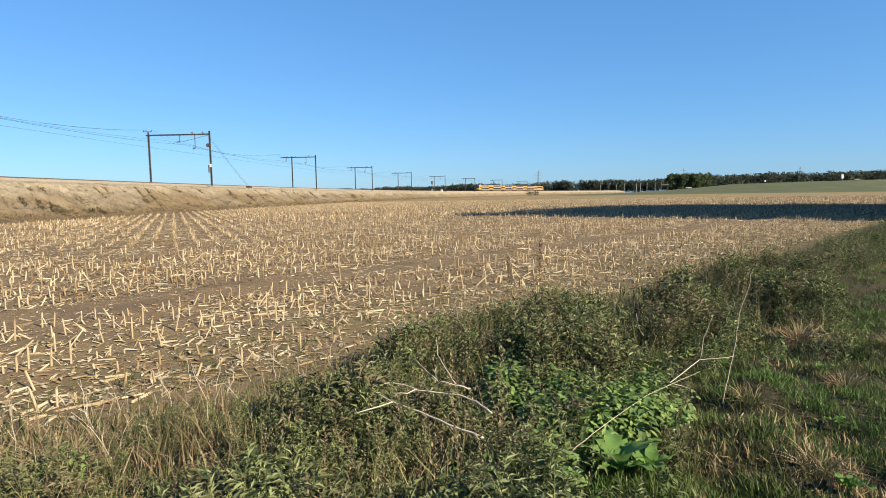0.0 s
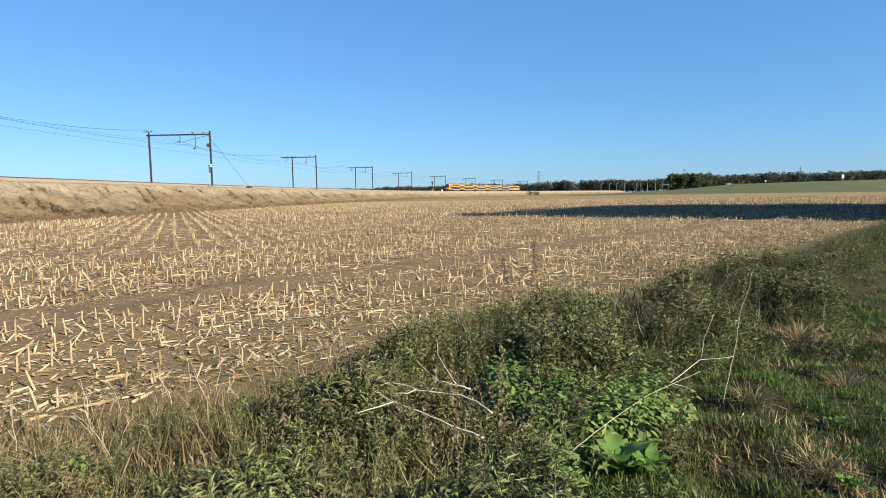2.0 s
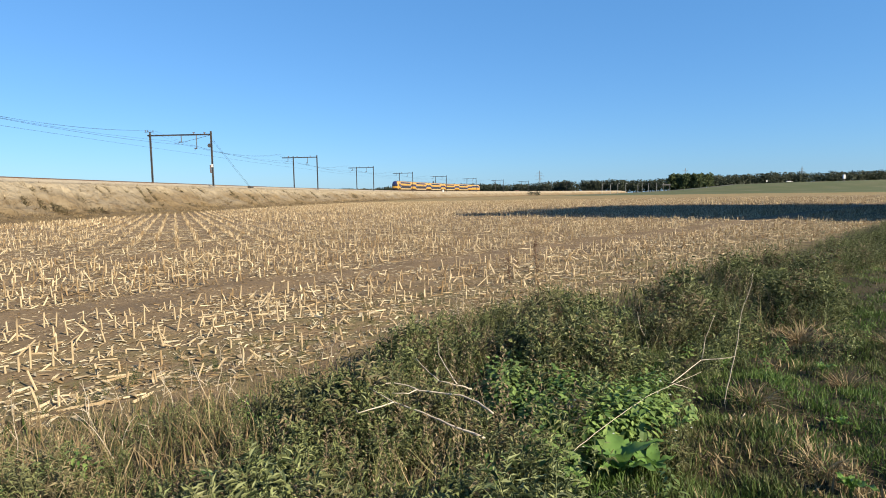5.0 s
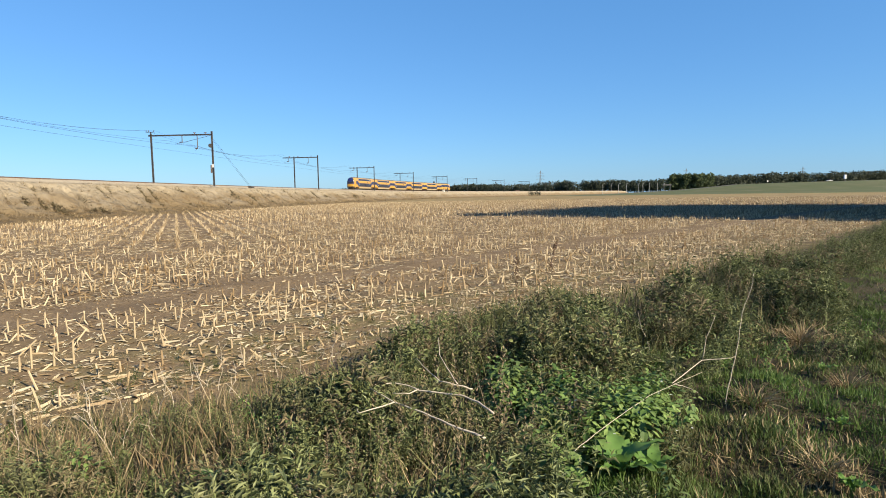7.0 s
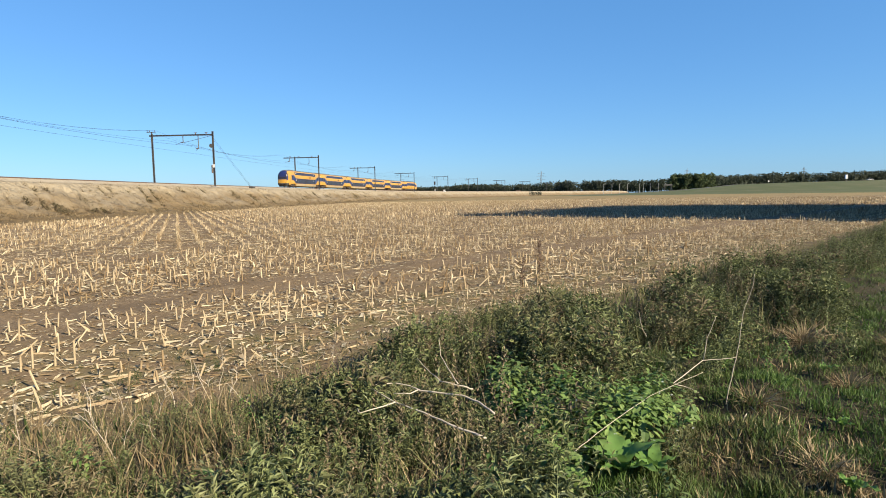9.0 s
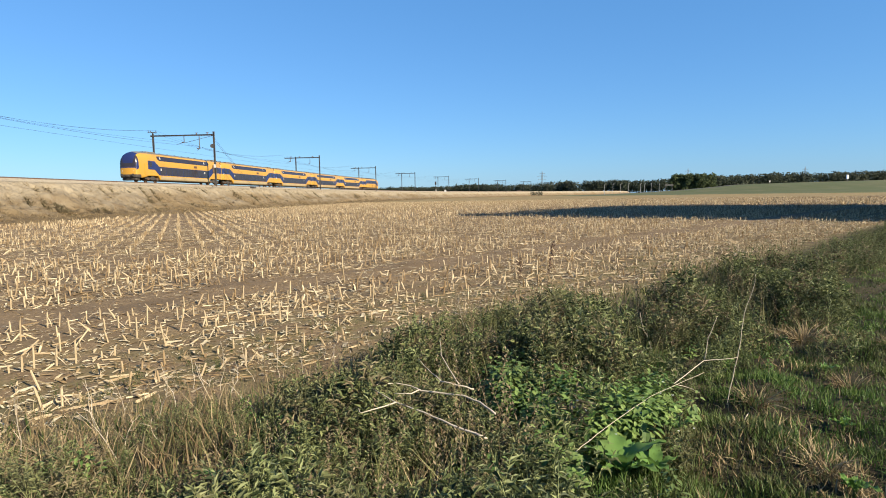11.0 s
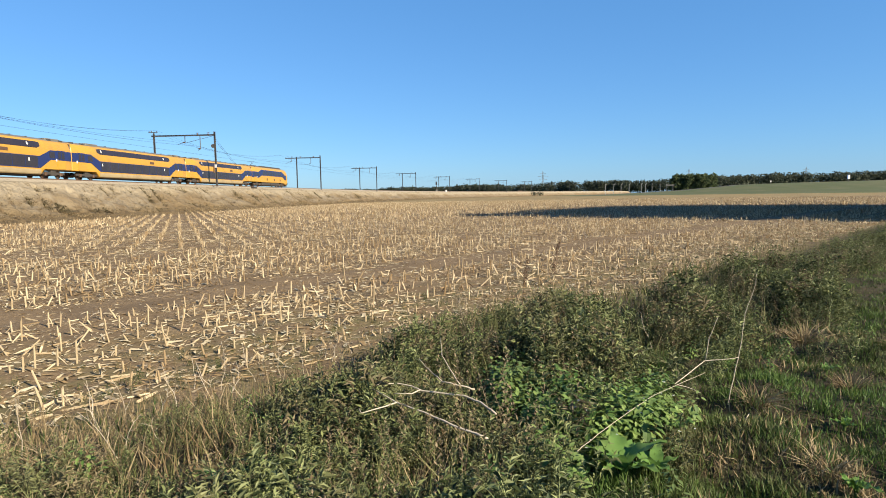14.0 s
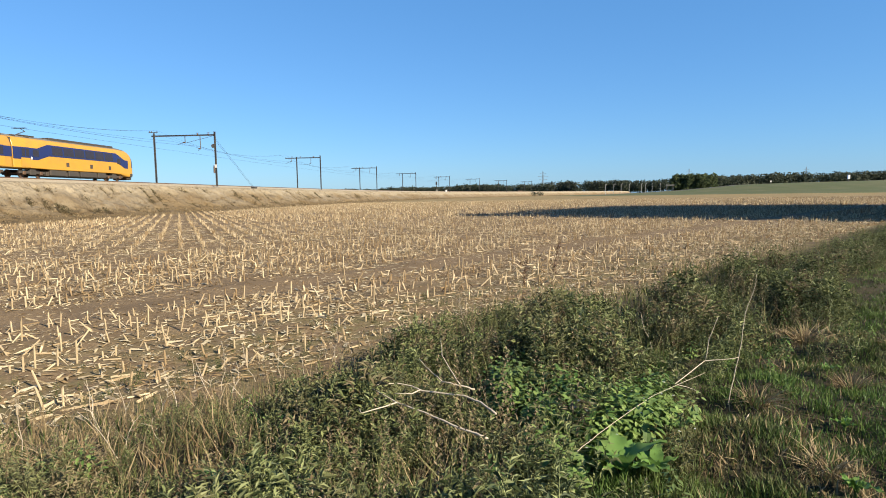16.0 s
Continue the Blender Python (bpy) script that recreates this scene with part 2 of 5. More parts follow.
def chain(bm, points, r0, r1, n=5):
    """A bent stem through points, thinner towards its end, one ring to a point."""
    pts = [Vector(p) for p in points]
    rings = []
    for i, p in enumerate(pts):
        d = (pts[min(i + 1, len(pts) - 1)] - pts[max(i - 1, 0)]).normalized()
        q = d.to_track_quat("Z", "Y")
        r = r0 + (r1 - r0) * i / (len(pts) - 1)
        rings.append([bm.verts.new(p + q @ Vector((r * math.cos(6.2832 * k / n), r * math.sin(6.2832 * k / n), 0))) for k in range(n)])
    for a, b in zip(rings, rings[1:]):
        for k in range(n):
            bm.faces.new((a[k], a[(k + 1) % n], b[(k + 1) % n], b[k]))
    bm.faces.new(rings[0][::-1]), bm.faces.new(rings[-1])
    return bm


def bulk_mesh(name, verts, tris, smooth=False):
    me = bpy.data.meshes.new(name)
    me.vertices.add(len(verts)), me.loops.add(len(tris) * 3), me.polygons.add(len(tris))
    me.vertices.foreach_set("co", np.asarray(verts, np.float32).ravel())
    me.loops.foreach_set("vertex_index", np.asarray(tris, np.int32).ravel())
    me.polygons.foreach_set("loop_start", np.arange(0, len(tris) * 3, 3, dtype=np.int32))
    me.polygons.foreach_set("use_smooth", np.full(len(tris), smooth))
    me.update(calc_edges=True)
    me.validate()
    return me


def scattered(template, place, yaw, tilt, tilt_way, size, tall=None):
    """Copies of one template (verts, tris) at places, turned, leaned and sized, as arrays."""
    v, f = np.asarray(template[0], float), np.asarray(template[1], int)
    n = len(place)
    s = np.asarray(size)[:, None]
    t = s if tall is None else np.asarray(tall)[:, None]
    c, q = np.cos(yaw)[:, None], np.sin(yaw)[:, None]
    x, y, z = v[None, :, 0] * s, v[None, :, 1] * s, v[None, :, 2] * t
    x, y = x * c - y * q, x * q + y * c
    a, b = np.cos(tilt)[:, None], np.sin(tilt)[:, None]
    wx, wy = np.cos(tilt_way)[:, None], np.sin(tilt_way)[:, None]
    along = x * wx + y * wy
    moved = along * a + z * b
    x, y, z = x + (moved - along) * wx, y + (moved - along) * wy, z * a - along * b
    out = np.stack([x + place[:, 0:1], y + place[:, 1:2], z + place[:, 2:3]], -1).reshape(-1, 3)
    tri = (f[None] + (np.arange(n) * len(v))[:, None, None]).reshape(-1, 3)
    return out, tri


def joined(pieces):
    verts, tris, k = [], [], 0
    for v, t in pieces:
        verts.append(v), tris.append(t + k)
        k += len(v)
    return np.concatenate(verts), np.concatenate(tris)


def stuff(name, pieces, mat, label, category):
    v, t = joined(pieces)
    me = bulk_mesh(name, v, t)
    me.materials.append(mat)
    return tagged(new(name, me), label, category, "", "stuff")


# ---- the line of the track ----
PHI, KAP, KAP2, KAP3 = 0.0642, 0.5561, 2.3622, -3.4354
S0, S1 = -420, 900
SG = np.arange(S0, S1 + 1, 1.0)
HD = PHI + KAP * (SG - 100) / 1000 + KAP2 * np.maximum((SG - 150) / 1000, 0) ** 2 + KAP3 * np.maximum((SG - 300) / 1000, 0) ** 2
HD = np.where(SG < 0, PHI - KAP * 0.1, HD)
TX, TY = np.cumsum(np.sin(HD)), np.cumsum(np.cos(HD))
I100 = 100 - S0
SIDE, HALF = 50.30, 1.42
TX += -SIDE * math.cos(PHI) + 100 * math.sin(PHI) - TX[I100]
TY += SIDE * math.sin(PHI) + 100 * math.cos(PHI) - TY[I100]
TX, TY = TX - HALF * np.cos(HD), TY + HALF * np.sin(HD)
RAIL = CAM_Z + 2.745


def on_track(s, right=0.0):
    """A point beside the track's middle line: x, y and the heading."""
    x, y, h = float(np.interp(s, SG, TX)), float(np.interp(s, SG, TY)), float(np.interp(s, SG, HD))
    return x + right * math.cos(h), y - right * math.sin(h), h


def along_track(s, right=0.0, z=0.0):
    x, y, h = on_track(s, right)
    return pose(x, y, z, 0, 0, -math.degrees(h))      # local x to the right of the track, y along it, away from the viewer


def swept(name, outline, s_list, mat, parent=None, closed=True, wobble=None):
    """An outline of (right, z) swept along the track."""
    verts, faces, n = [], [], len(outline)
    for i, s in enumerate(s_list):
        for k, (r, z) in enumerate(outline):
            dr, dz = wobble(s, k, r, z) if wobble else (0, 0)
            x, y, _ = on_track(s, r + dr)
            verts.append((x, y, z + dz))
    for i in range(len(s_list) - 1):
        for k in range(n if closed else n - 1):
            a, b = i * n + k, i * n + (k + 1) % n
            faces.append((a, b, b + n, a + n))
    if closed:
        faces += [tuple(range(n))[::-1], tuple(range((len(s_list) - 1) * n, len(s_list) * n))]
    return mesh_object(name, verts, faces, mat, parent)


# ---- ground and bank ----
def edge_distance(x, y):
    return EN[0] * (x - EDGE_X) + EN[1] * (y - EDGE_Y)


def ground_height(x, y):
    """Small swells in the field, a slightly higher rough verge."""
    e = edge_distance(x, y)
    v = np.clip((0.4 - e) / 1.5, 0, 1)
    path = np.clip((-2.6 - e) / 0.8, 0, 1)
    r = np.hypot(x, y)
    near = np.clip((60 - r) / 40, 0, 1)
    return near * (0.03 * np.sin(1.7 * x + 0.6 * y) * np.sin(0.9 * y - 0.4 * x) + 0.02 * np.sin(4.1 * x) * np.sin(3.3 * y + x) + 0.07 * v * (1 + 0.5 * np.sin(2.3 * x + 1) * np.sin(2.9 * y))
                   + path * (0.055 * np.sin(4.7 * x + 1.9 * y + np.sin(2.1 * y)) * np.sin(4.1 * y - 1.6 * x + np.sin(1.7 * x)) + 0.025 * np.sin(9.7 * x - 3 * y) * np.sin(8.3 * y + 4 * x)))


def ground():
    radii = np.concatenate([[0.0], np.geomspace(0.6, 60, 190), np.geomspace(63, 4800, 70)])
    n = 320
    verts, tris = [], []
    for r in radii[1:]:
        a = np.arange(n) * 2 * np.pi / n
        x, y = r * np.sin(a), r * np.cos(a)
        verts.append(np.stack([x, y, ground_height(x, y)], -1))
    verts = np.concatenate([np.array([[0, 0, 0.0]])] + verts)
    k = np.arange(n)
    k2 = (k + 1) % n
    tris.append(np.stack([np.zeros(n, int), 1 + k2, 1 + k], -1))
    for i in range(len(radii) - 2):
        a, b = 1 + i * n, 1 + (i + 1) * n
        tris.append(np.stack([a + k, a + k2, b + k2], -1))
        tris.append(np.stack([a + k, b + k2, b + k], -1))
    me = bulk_mesh("ground", verts, np.concatenate(tris), True)
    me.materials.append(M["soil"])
    tagged(new("ground", me), "harvested maize field with pale stubble and a grassy verge", "field", "", "structure")


def rut_at(s, r):
    """How deep the slope is washed out at a place: narrow gullies that run slantwise down."""
    line = max(0.0, 1 - abs(noise.noise((s * 0.75 + r * 0.65, r * 0.08, 2.0))) * 3.6)
    return line ** 1.4 * min(1.0, max(0.0, 0.5 + 1.7 * noise.noise((s * 0.24, r * 0.42, 8))))


def bank():
    steps = list(np.arange(-400, 20, 5)) + list(np.arange(20, 150, 0.45)) + list(np.arange(150, 300, 1.5)) + list(np.arange(300, 895, 6))
    top = RAIL - 0.62
    slope = [(5.5, top - 0.12), (6.6, top * 0.80), (7.7, top * 0.62), (8.8, top * 0.44), (9.9, top * 0.29), (10.9, top * 0.17), (12.3, top * 0.085), (15.0, 0.02)]
    fine = [(r, float(np.interp(r, [q[0] for q in slope], [q[1] for q in slope]))) for r in np.arange(5.5, 15.01, 0.34)]
    outline = [(-17, -0.4), (-9.2, top - 0.1), (-4.0, top), (4.6, top)] + fine + [(16.2, -0.4)]

    def wobble(s, k, r, z):
        """Slanting ruts and slumped soil on the slope."""
        if k < 4 or r > 15.1:
            return 0, 0
        rut = rut_at(s, r)
        lump = noise.noise((s * 0.30, r * 0.45, 5)) + 0.55 * noise.noise((s * 0.95, r * 1.2, 1))
        edge = min(1.0, (r - 5.2) / 1.2, (15.2 - r) / 4.0)
        d = edge * (0.42 * lump + 0.16 * noise.noise((s * 1.7 + r, r * 2.3, 3)) - 0.85 * rut)
        return d * 0.55, d * 0.8
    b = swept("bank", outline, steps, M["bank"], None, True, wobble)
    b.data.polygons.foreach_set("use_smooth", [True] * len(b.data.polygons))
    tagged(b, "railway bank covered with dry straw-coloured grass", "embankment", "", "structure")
    bed = swept("ballast_bed", [(-3.0, top - 0.2), (-2.2, RAIL - 0.20), (2.2, RAIL - 0.20), (3.0, top - 0.2)], list(np.arange(-400, 890, 4.0)), M["ballast"])
    tagged(bed, "grey stone ballast bed under the rails", "ballast", "", "structure")
    track = tagged(new("railway_track"), "rusty rails on concrete sleepers in ballast", "railway track")
    for side in (-0.7525, 0.7525):
        swept("rail", [(side - 0.07, RAIL - 0.17), (side + 0.07, RAIL - 0.17), (side + 0.036, RAIL), (side - 0.036, RAIL)], list(np.arange(-300, 880, 4.0)), M["rail"], track)
    bm = block(bmesh.new(), -1.26, 1.26, -0.13, 0.13, RAIL - 0.36, RAIL - 0.165, 0.02)
    first = part("sleeper", bm, M["concrete"], track)
    first.matrix_basis = along_track(30)
    for i in range(1, 280):
        twin(first, along_track(30 + i * 0.62 * 1.6), track)


ground()
bank()


# ---- catenary ----
POSTS = [106.4 + (172.5 - 106.4) * i for i in (-3, -2, -1, 0, 1)] + [240.8, 307.1, 373.7, 438.8, 504.4, 570, 635.5, 701]
POST_R = 2.02 + HALF
BEAM = RAIL + 8.95


def portal(s, wide, first):
    """Two steel posts on concrete feet, a beam across, drop tubes that hold the wires."""
    p = tagged(new("catenary_portal"), "grey steel catenary portal with drop tubes and insulators" if not first else "wide steel catenary portal with tension weights and stay wires", "catenary portal", "catenary portals")
    p.matrix_basis = along_track(s)
    left, right, foot = POST_R - wide, POST_R, RAIL - 0.65
    for x, name in ((right, "post"), (left, "post")):
        bm = bmesh.new()
        top = BEAM + (0.6 if x == right else 0.35)
        block(bm, x - 0.13, x + 0.13, -0.015, 0.015, foot, top)
        block(bm, x - 0.145, x - 0.115, -0.12, 0.12, foot, top)
        block(bm, x + 0.115, x + 0.145, -0.12, 0.12, foot, top)
        part(name, bm, M["steel"], p)
        part("foot", block(bmesh.new(), x - 0.45, x + 0.45, -0.45, 0.45, foot - 0.5, foot + 0.28, 0.04), M["concrete"], p)
    over = left - (0.5 if first else 3.4)
    bm = bmesh.new()
    block(bm, over, right, -0.09, 0.09, BEAM - 0.13, BEAM - 0.09)
    block(bm, over, right, -0.09, 0.09, BEAM + 0.09, BEAM + 0.13)
    block(bm, over, right, -0.015, 0.015, BEAM - 0.1, BEAM + 0.1)
    part("beam", bm, M["steel"], p)
    drops = (right - 2.75, right - 5.6) if first else (0.6, left - 1.6)
    for i, x in enumerate(drops):
        length = (2.55, 1.35)[i] if first else (1.7, 1.1)[i]
        part("drop_tube", rod(bmesh.new(), (x, 0, BEAM - 0.1), (x, 0, BEAM - length), 0.075), M["steel"], p)
        bm = bmesh.new()
        for k in range(4):
            rod(bm, (x - 0.1 - 0.1 * k, 0, BEAM - length + 0.1), (x - 0.16 - 0.1 * k, 0, BEAM - length + 0.1), 0.09)
        part("insulator", bm, M["rail"], p)
        part("registration_arm", rod(bmesh.new(), (x, 0, BEAM - length + 0.1), (0.2 if i == 0 else x - 1.4, 0, BEAM - length - 0.25), 0.03), M["steel"], p)
    for x in (right - 3.2, right - 1.2) if first else (left + 1.2, right - 2.0, left - 1.4):
        bm = rod(bmesh.new(), (x, 0, BEAM + 0.12), (x, 0, BEAM + 0.42), 0.10, 0.06, 8)
        rod(bm, (x - 0.25, 0, BEAM + 0.40), (x + 0.25, 0, BEAM + 0.40), 0.05)
        part("insulator", bm, M["rail"], p)
    if first:
        part("brace", rod(bmesh.new(), (right - 0.2, 0, BEAM - 0.15), (right - 5.5, 0, BEAM - 1.35), 0.035), M["steel"], p)
        bm = block(bmesh.new(), left - 0.95, left + 0.75, -0.07, 0.07, BEAM + 0.62, BEAM + 0.72)
        for x in (left - 0.85, left - 0.4, left + 0.6):
            rod(bm, (x, 0, BEAM + 0.7), (x, 0, BEAM + 1.0), 0.06)
        block(bm, left - 0.1, left + 0.1, -0.06, 0.06, BEAM + 0.3, BEAM + 0.66)
        part("crossarm", bm, M["steel"], p)
        part("tension_wheel", rod(bmesh.new(), (right - 0.35, -0.12, BEAM - 2.0), (right - 0.35, 0.12, BEAM - 2.0), 0.36, None, 14), M["steel"], p)
        bm = bmesh.new()
        for k in range(7):
            rod(bm, (right - 0.35, 0, 4.6 + RAIL - 0.2 * k), (right - 0.35, 0, 4.6 + RAIL - 0.17 - 0.2 * k), 0.17, None, 10)
        w = part("balance_weight", bm, M["rail"], p, "stack of rusty iron tension weights")
        w.location.z = -1.2
        part("warning_plate", block(bmesh.new(), right - 0.2, right + 0.2, -0.16, -0.13, RAIL + 3.0, RAIL + 3.6), M["white"], p)
        for dx in (-0.14, 0.14):
            part("stay_wire", rod(bmesh.new(), (right + dx, 0, BEAM - 0.7), (right + 1.2 + dx, 14.5, foot + 0.1), 0.017, None, 5), M["wire"], p)
        part("stay_anchor", block(bmesh.new(), right + 0.75, right + 1.65, 14.0, 15.2, foot - 0.4, foot + 0.40, 0.08), M["dark"], p)
    return p


for i, s in enumerate(POSTS):
    portal(s, 11.45 if i == 3 else 7.14, i == 3)


def overhead_wire(name, right, z, sag, thick, label, tie=None):
    """A wire from portal to portal, sagging between them."""
    w = tagged(new(name), label, "overhead wire", "overhead wires")
    for a, b in zip(POSTS, POSTS[1:]):
        pts = []
        for k in range(11):
            u = k / 10
            x, y, _ = on_track(a + (b - a) * u, right)
            pts.append((x, y, z - sag * 4 * u * (1 - u)))
        part("wire", chain(bmesh.new(), pts, thick, thick, 4), M["wire"], w)
    return w


overhead_wire("contact_wire", 0.1, RAIL + 5.55, 0.05, 0.012, "thin dark contact wire above the track")
overhead_wire("messenger_wire", 0.1, RAIL + 7.0, 0.85, 0.015, "sagging dark messenger wire above the track")
overhead_wire("feeder_wire", POST_R - 11.45 - 0.85, BEAM + 1.0, 1.85, 0.012, "sagging dark feeder wire beside the track")
overhead_wire("feeder_wire", POST_R - 11.45 + 0.6, BEAM + 1.0, 2.1, 0.012, "sagging dark feeder wire beside the track")
overhead_wire("messenger_wire", -4.6, BEAM - 1.0, 0.8, 0.013, "sagging dark messenger wire beside the track")


# ---- train ----
LENGTHS = {"lead": 28.7, "middle": 28.9, "motor": 22.8}      # over the couplings
PROFILE = [(1.28, 0.38), (1.38, 0.50), (1.42, 0.75), (1.42, 1.1), (1.42, 1.6), (1.42, 2.1), (1.42, 2.6), (1.42, 3.0), (1.40, 3.3), (1.34, 3.65), (1.24, 3.98), (1.13, 4.18), (0.96, 4.37)]
ROOF = [(0.96, 4.37), (0.80, 4.47), (0.6, 4.57), (0.3, 4.65), (0.0, 4.67)]


def side_y(z):
    return float(np.interp(z, [p[1] for p in PROFILE], [p[0] for p in PROFILE]))


def stations(kind):
    """Along the car: x, width, height of the top, lowest edge."""
    h = LENGTHS[kind] / 2 - 0.08
    belly = 0.38 if kind != "motor" else 0.98
    rows = [(-h, 0.97, 4.67, 1.02), (-h + 0.12, 1, 4.67, 1.02), (-h + 4.6, 1, 4.67, 1.02), (-h + 5.2, 1, 4.67, belly), (0, 1, 4.67, belly)]
    if kind != "middle":
        rows += [(h - 6.3, 1, 4.67, belly), (h - 5.7, 1, 4.67, 1.02), (h - 3.2, 1, 4.67, 0.95), (h - 2.3, 1, 4.63, 0.72), (h - 1.5, 1, 4.57, 0.62), (h - 0.95, 0.99, 4.44, 0.6), (h - 0.5, 0.975, 4.22, 0.6), (h - 0.22, 0.94, 3.90, 0.6), (h - 0.05, 0.87, 3.45, 0.62), (h + 0.04, 0.76, 2.9, 0.66)]
    else:
        rows += [(h - 5.2, 1, 4.67, 0.38), (h - 4.6, 1, 4.67, 1.02), (h - 0.12, 1, 4.67, 1.02), (h, 0.97, 4.67, 1.02)]
    return rows


def shaped(y, z, w, top, low):
    if z < 1.1:
        z = low + (z - 0.38) * (1.1 - low) / 0.72
    if z > 1.1:
        z = 1.1 + (z - 1.1) * (top - 1.1) / 3.57
    return y * w, z


def shell(profile, kind, caps):
    ring = [(y, z) for y, z in profile] + [(-y, z) for y, z in profile[::-1] if y > 0]
    bm = bmesh.new()
    rows = [[bm.verts.new((x, *shaped(y, z, w, top, low))) for y, z in ring] for x, w, top, low in stations(kind)]
    for a, b in zip(rows, rows[1:]):
        for k in range(len(ring) - 1):
            bm.faces.new((a[k], b[k], b[k + 1], a[k + 1]))
    if caps:
        for a, b in zip(rows, rows[1:]):
            bm.faces.new((a[0], a[-1], b[-1], b[0]))
    last = len(ring) - 1
    for row in (rows[0], rows[-1]):      # the ends, in level strips
        for k in range(len(profile) - 1):
            strip = []
            for v in (row[k], row[k + 1], row[last - k - 1], row[last - k]):
                if v not in strip:
                    strip.append(v)
            bm.faces.new(strip)
    return bm


def side_panel(name, car, mat, xs, low, high, side, out=0.012, cab=False, label=""):
    """A painted band or a pane that follows the car's side between two heights, along x."""
    verts, faces = [], []
    cols = sorted(set(xs))
    nz = 7
    out += 0.016
    for x in cols:
        z0, z1 = float(np.interp(x, xs, low)), float(np.interp(x, xs, high))
        for k in range(nz):
            z = z0 + (z1 - z0) * k / (nz - 1)
            verts.append((x, side * (side_y(z) + out), z))
    n = len(cols)
    for x in cols:
        z0, z1 = float(np.interp(x, xs, low)), float(np.interp(x, xs, high))
        for k in range(nz):
            z = z0 + (z1 - z0) * k / (nz - 1)
            verts.append((x, side * (side_y(z) - 0.03), z))
    for i in range(n - 1):
        for k in range(nz - 1):
            a = i * nz + k
            faces.append((a, a + nz, a + nz + 1, a + 1))
        for base_k in (0, nz - 1):
            a = i * nz + base_k
            faces.append((a, a + nz, a + nz + n * nz, a + n * nz))
    for i in (0, n - 1):
        for k in range(nz - 1):
            a = i * nz + k
            faces.append((a, a + 1, a + 1 + n * nz, a + n * nz))
    return mesh_object(name, verts, faces, mat, car, label)


def bogie(car, x, powered=False):
    bm = bmesh.new()
    for y in (-1.08, 1.08):
        block(bm, x - 2.0, x + 2.0, y - 0.09, y + 0.09, 0.42, 0.72, 0.03)
        block(bm, x - 0.45, x + 0.45, y - 0.16, y + 0.16, 0.30, 0.92, 0.03)
    block(bm, x - 0.3, x + 0.3, -1.0, 1.0, 0.5, 0.85)
    b = part("bogie", bm, M["dark"], car, "dusty black bogie frame")
    for dx in (-1.3, 1.3):
        w = rod(bmesh.new(), (x + dx, 0.68, 0.46), (x + dx, 0.82, 0.46), 0.46, 0.46, 18)
        rod(w, (x + dx, -0.82, 0.46), (x + dx, -0.68, 0.46), 0.46, 0.46, 18)
        rod(w, (x + dx, -1.2, 0.46), (x + dx, 1.2, 0.46), 0.11, 0.11, 10)
        for y in (-1.15, 1.15):
            block(w, x + dx - 0.2, x + dx + 0.2, y - 0.12, y + 0.12, 0.30, 0.66, 0.03)
        part("wheelset", w, M["rail"], b)


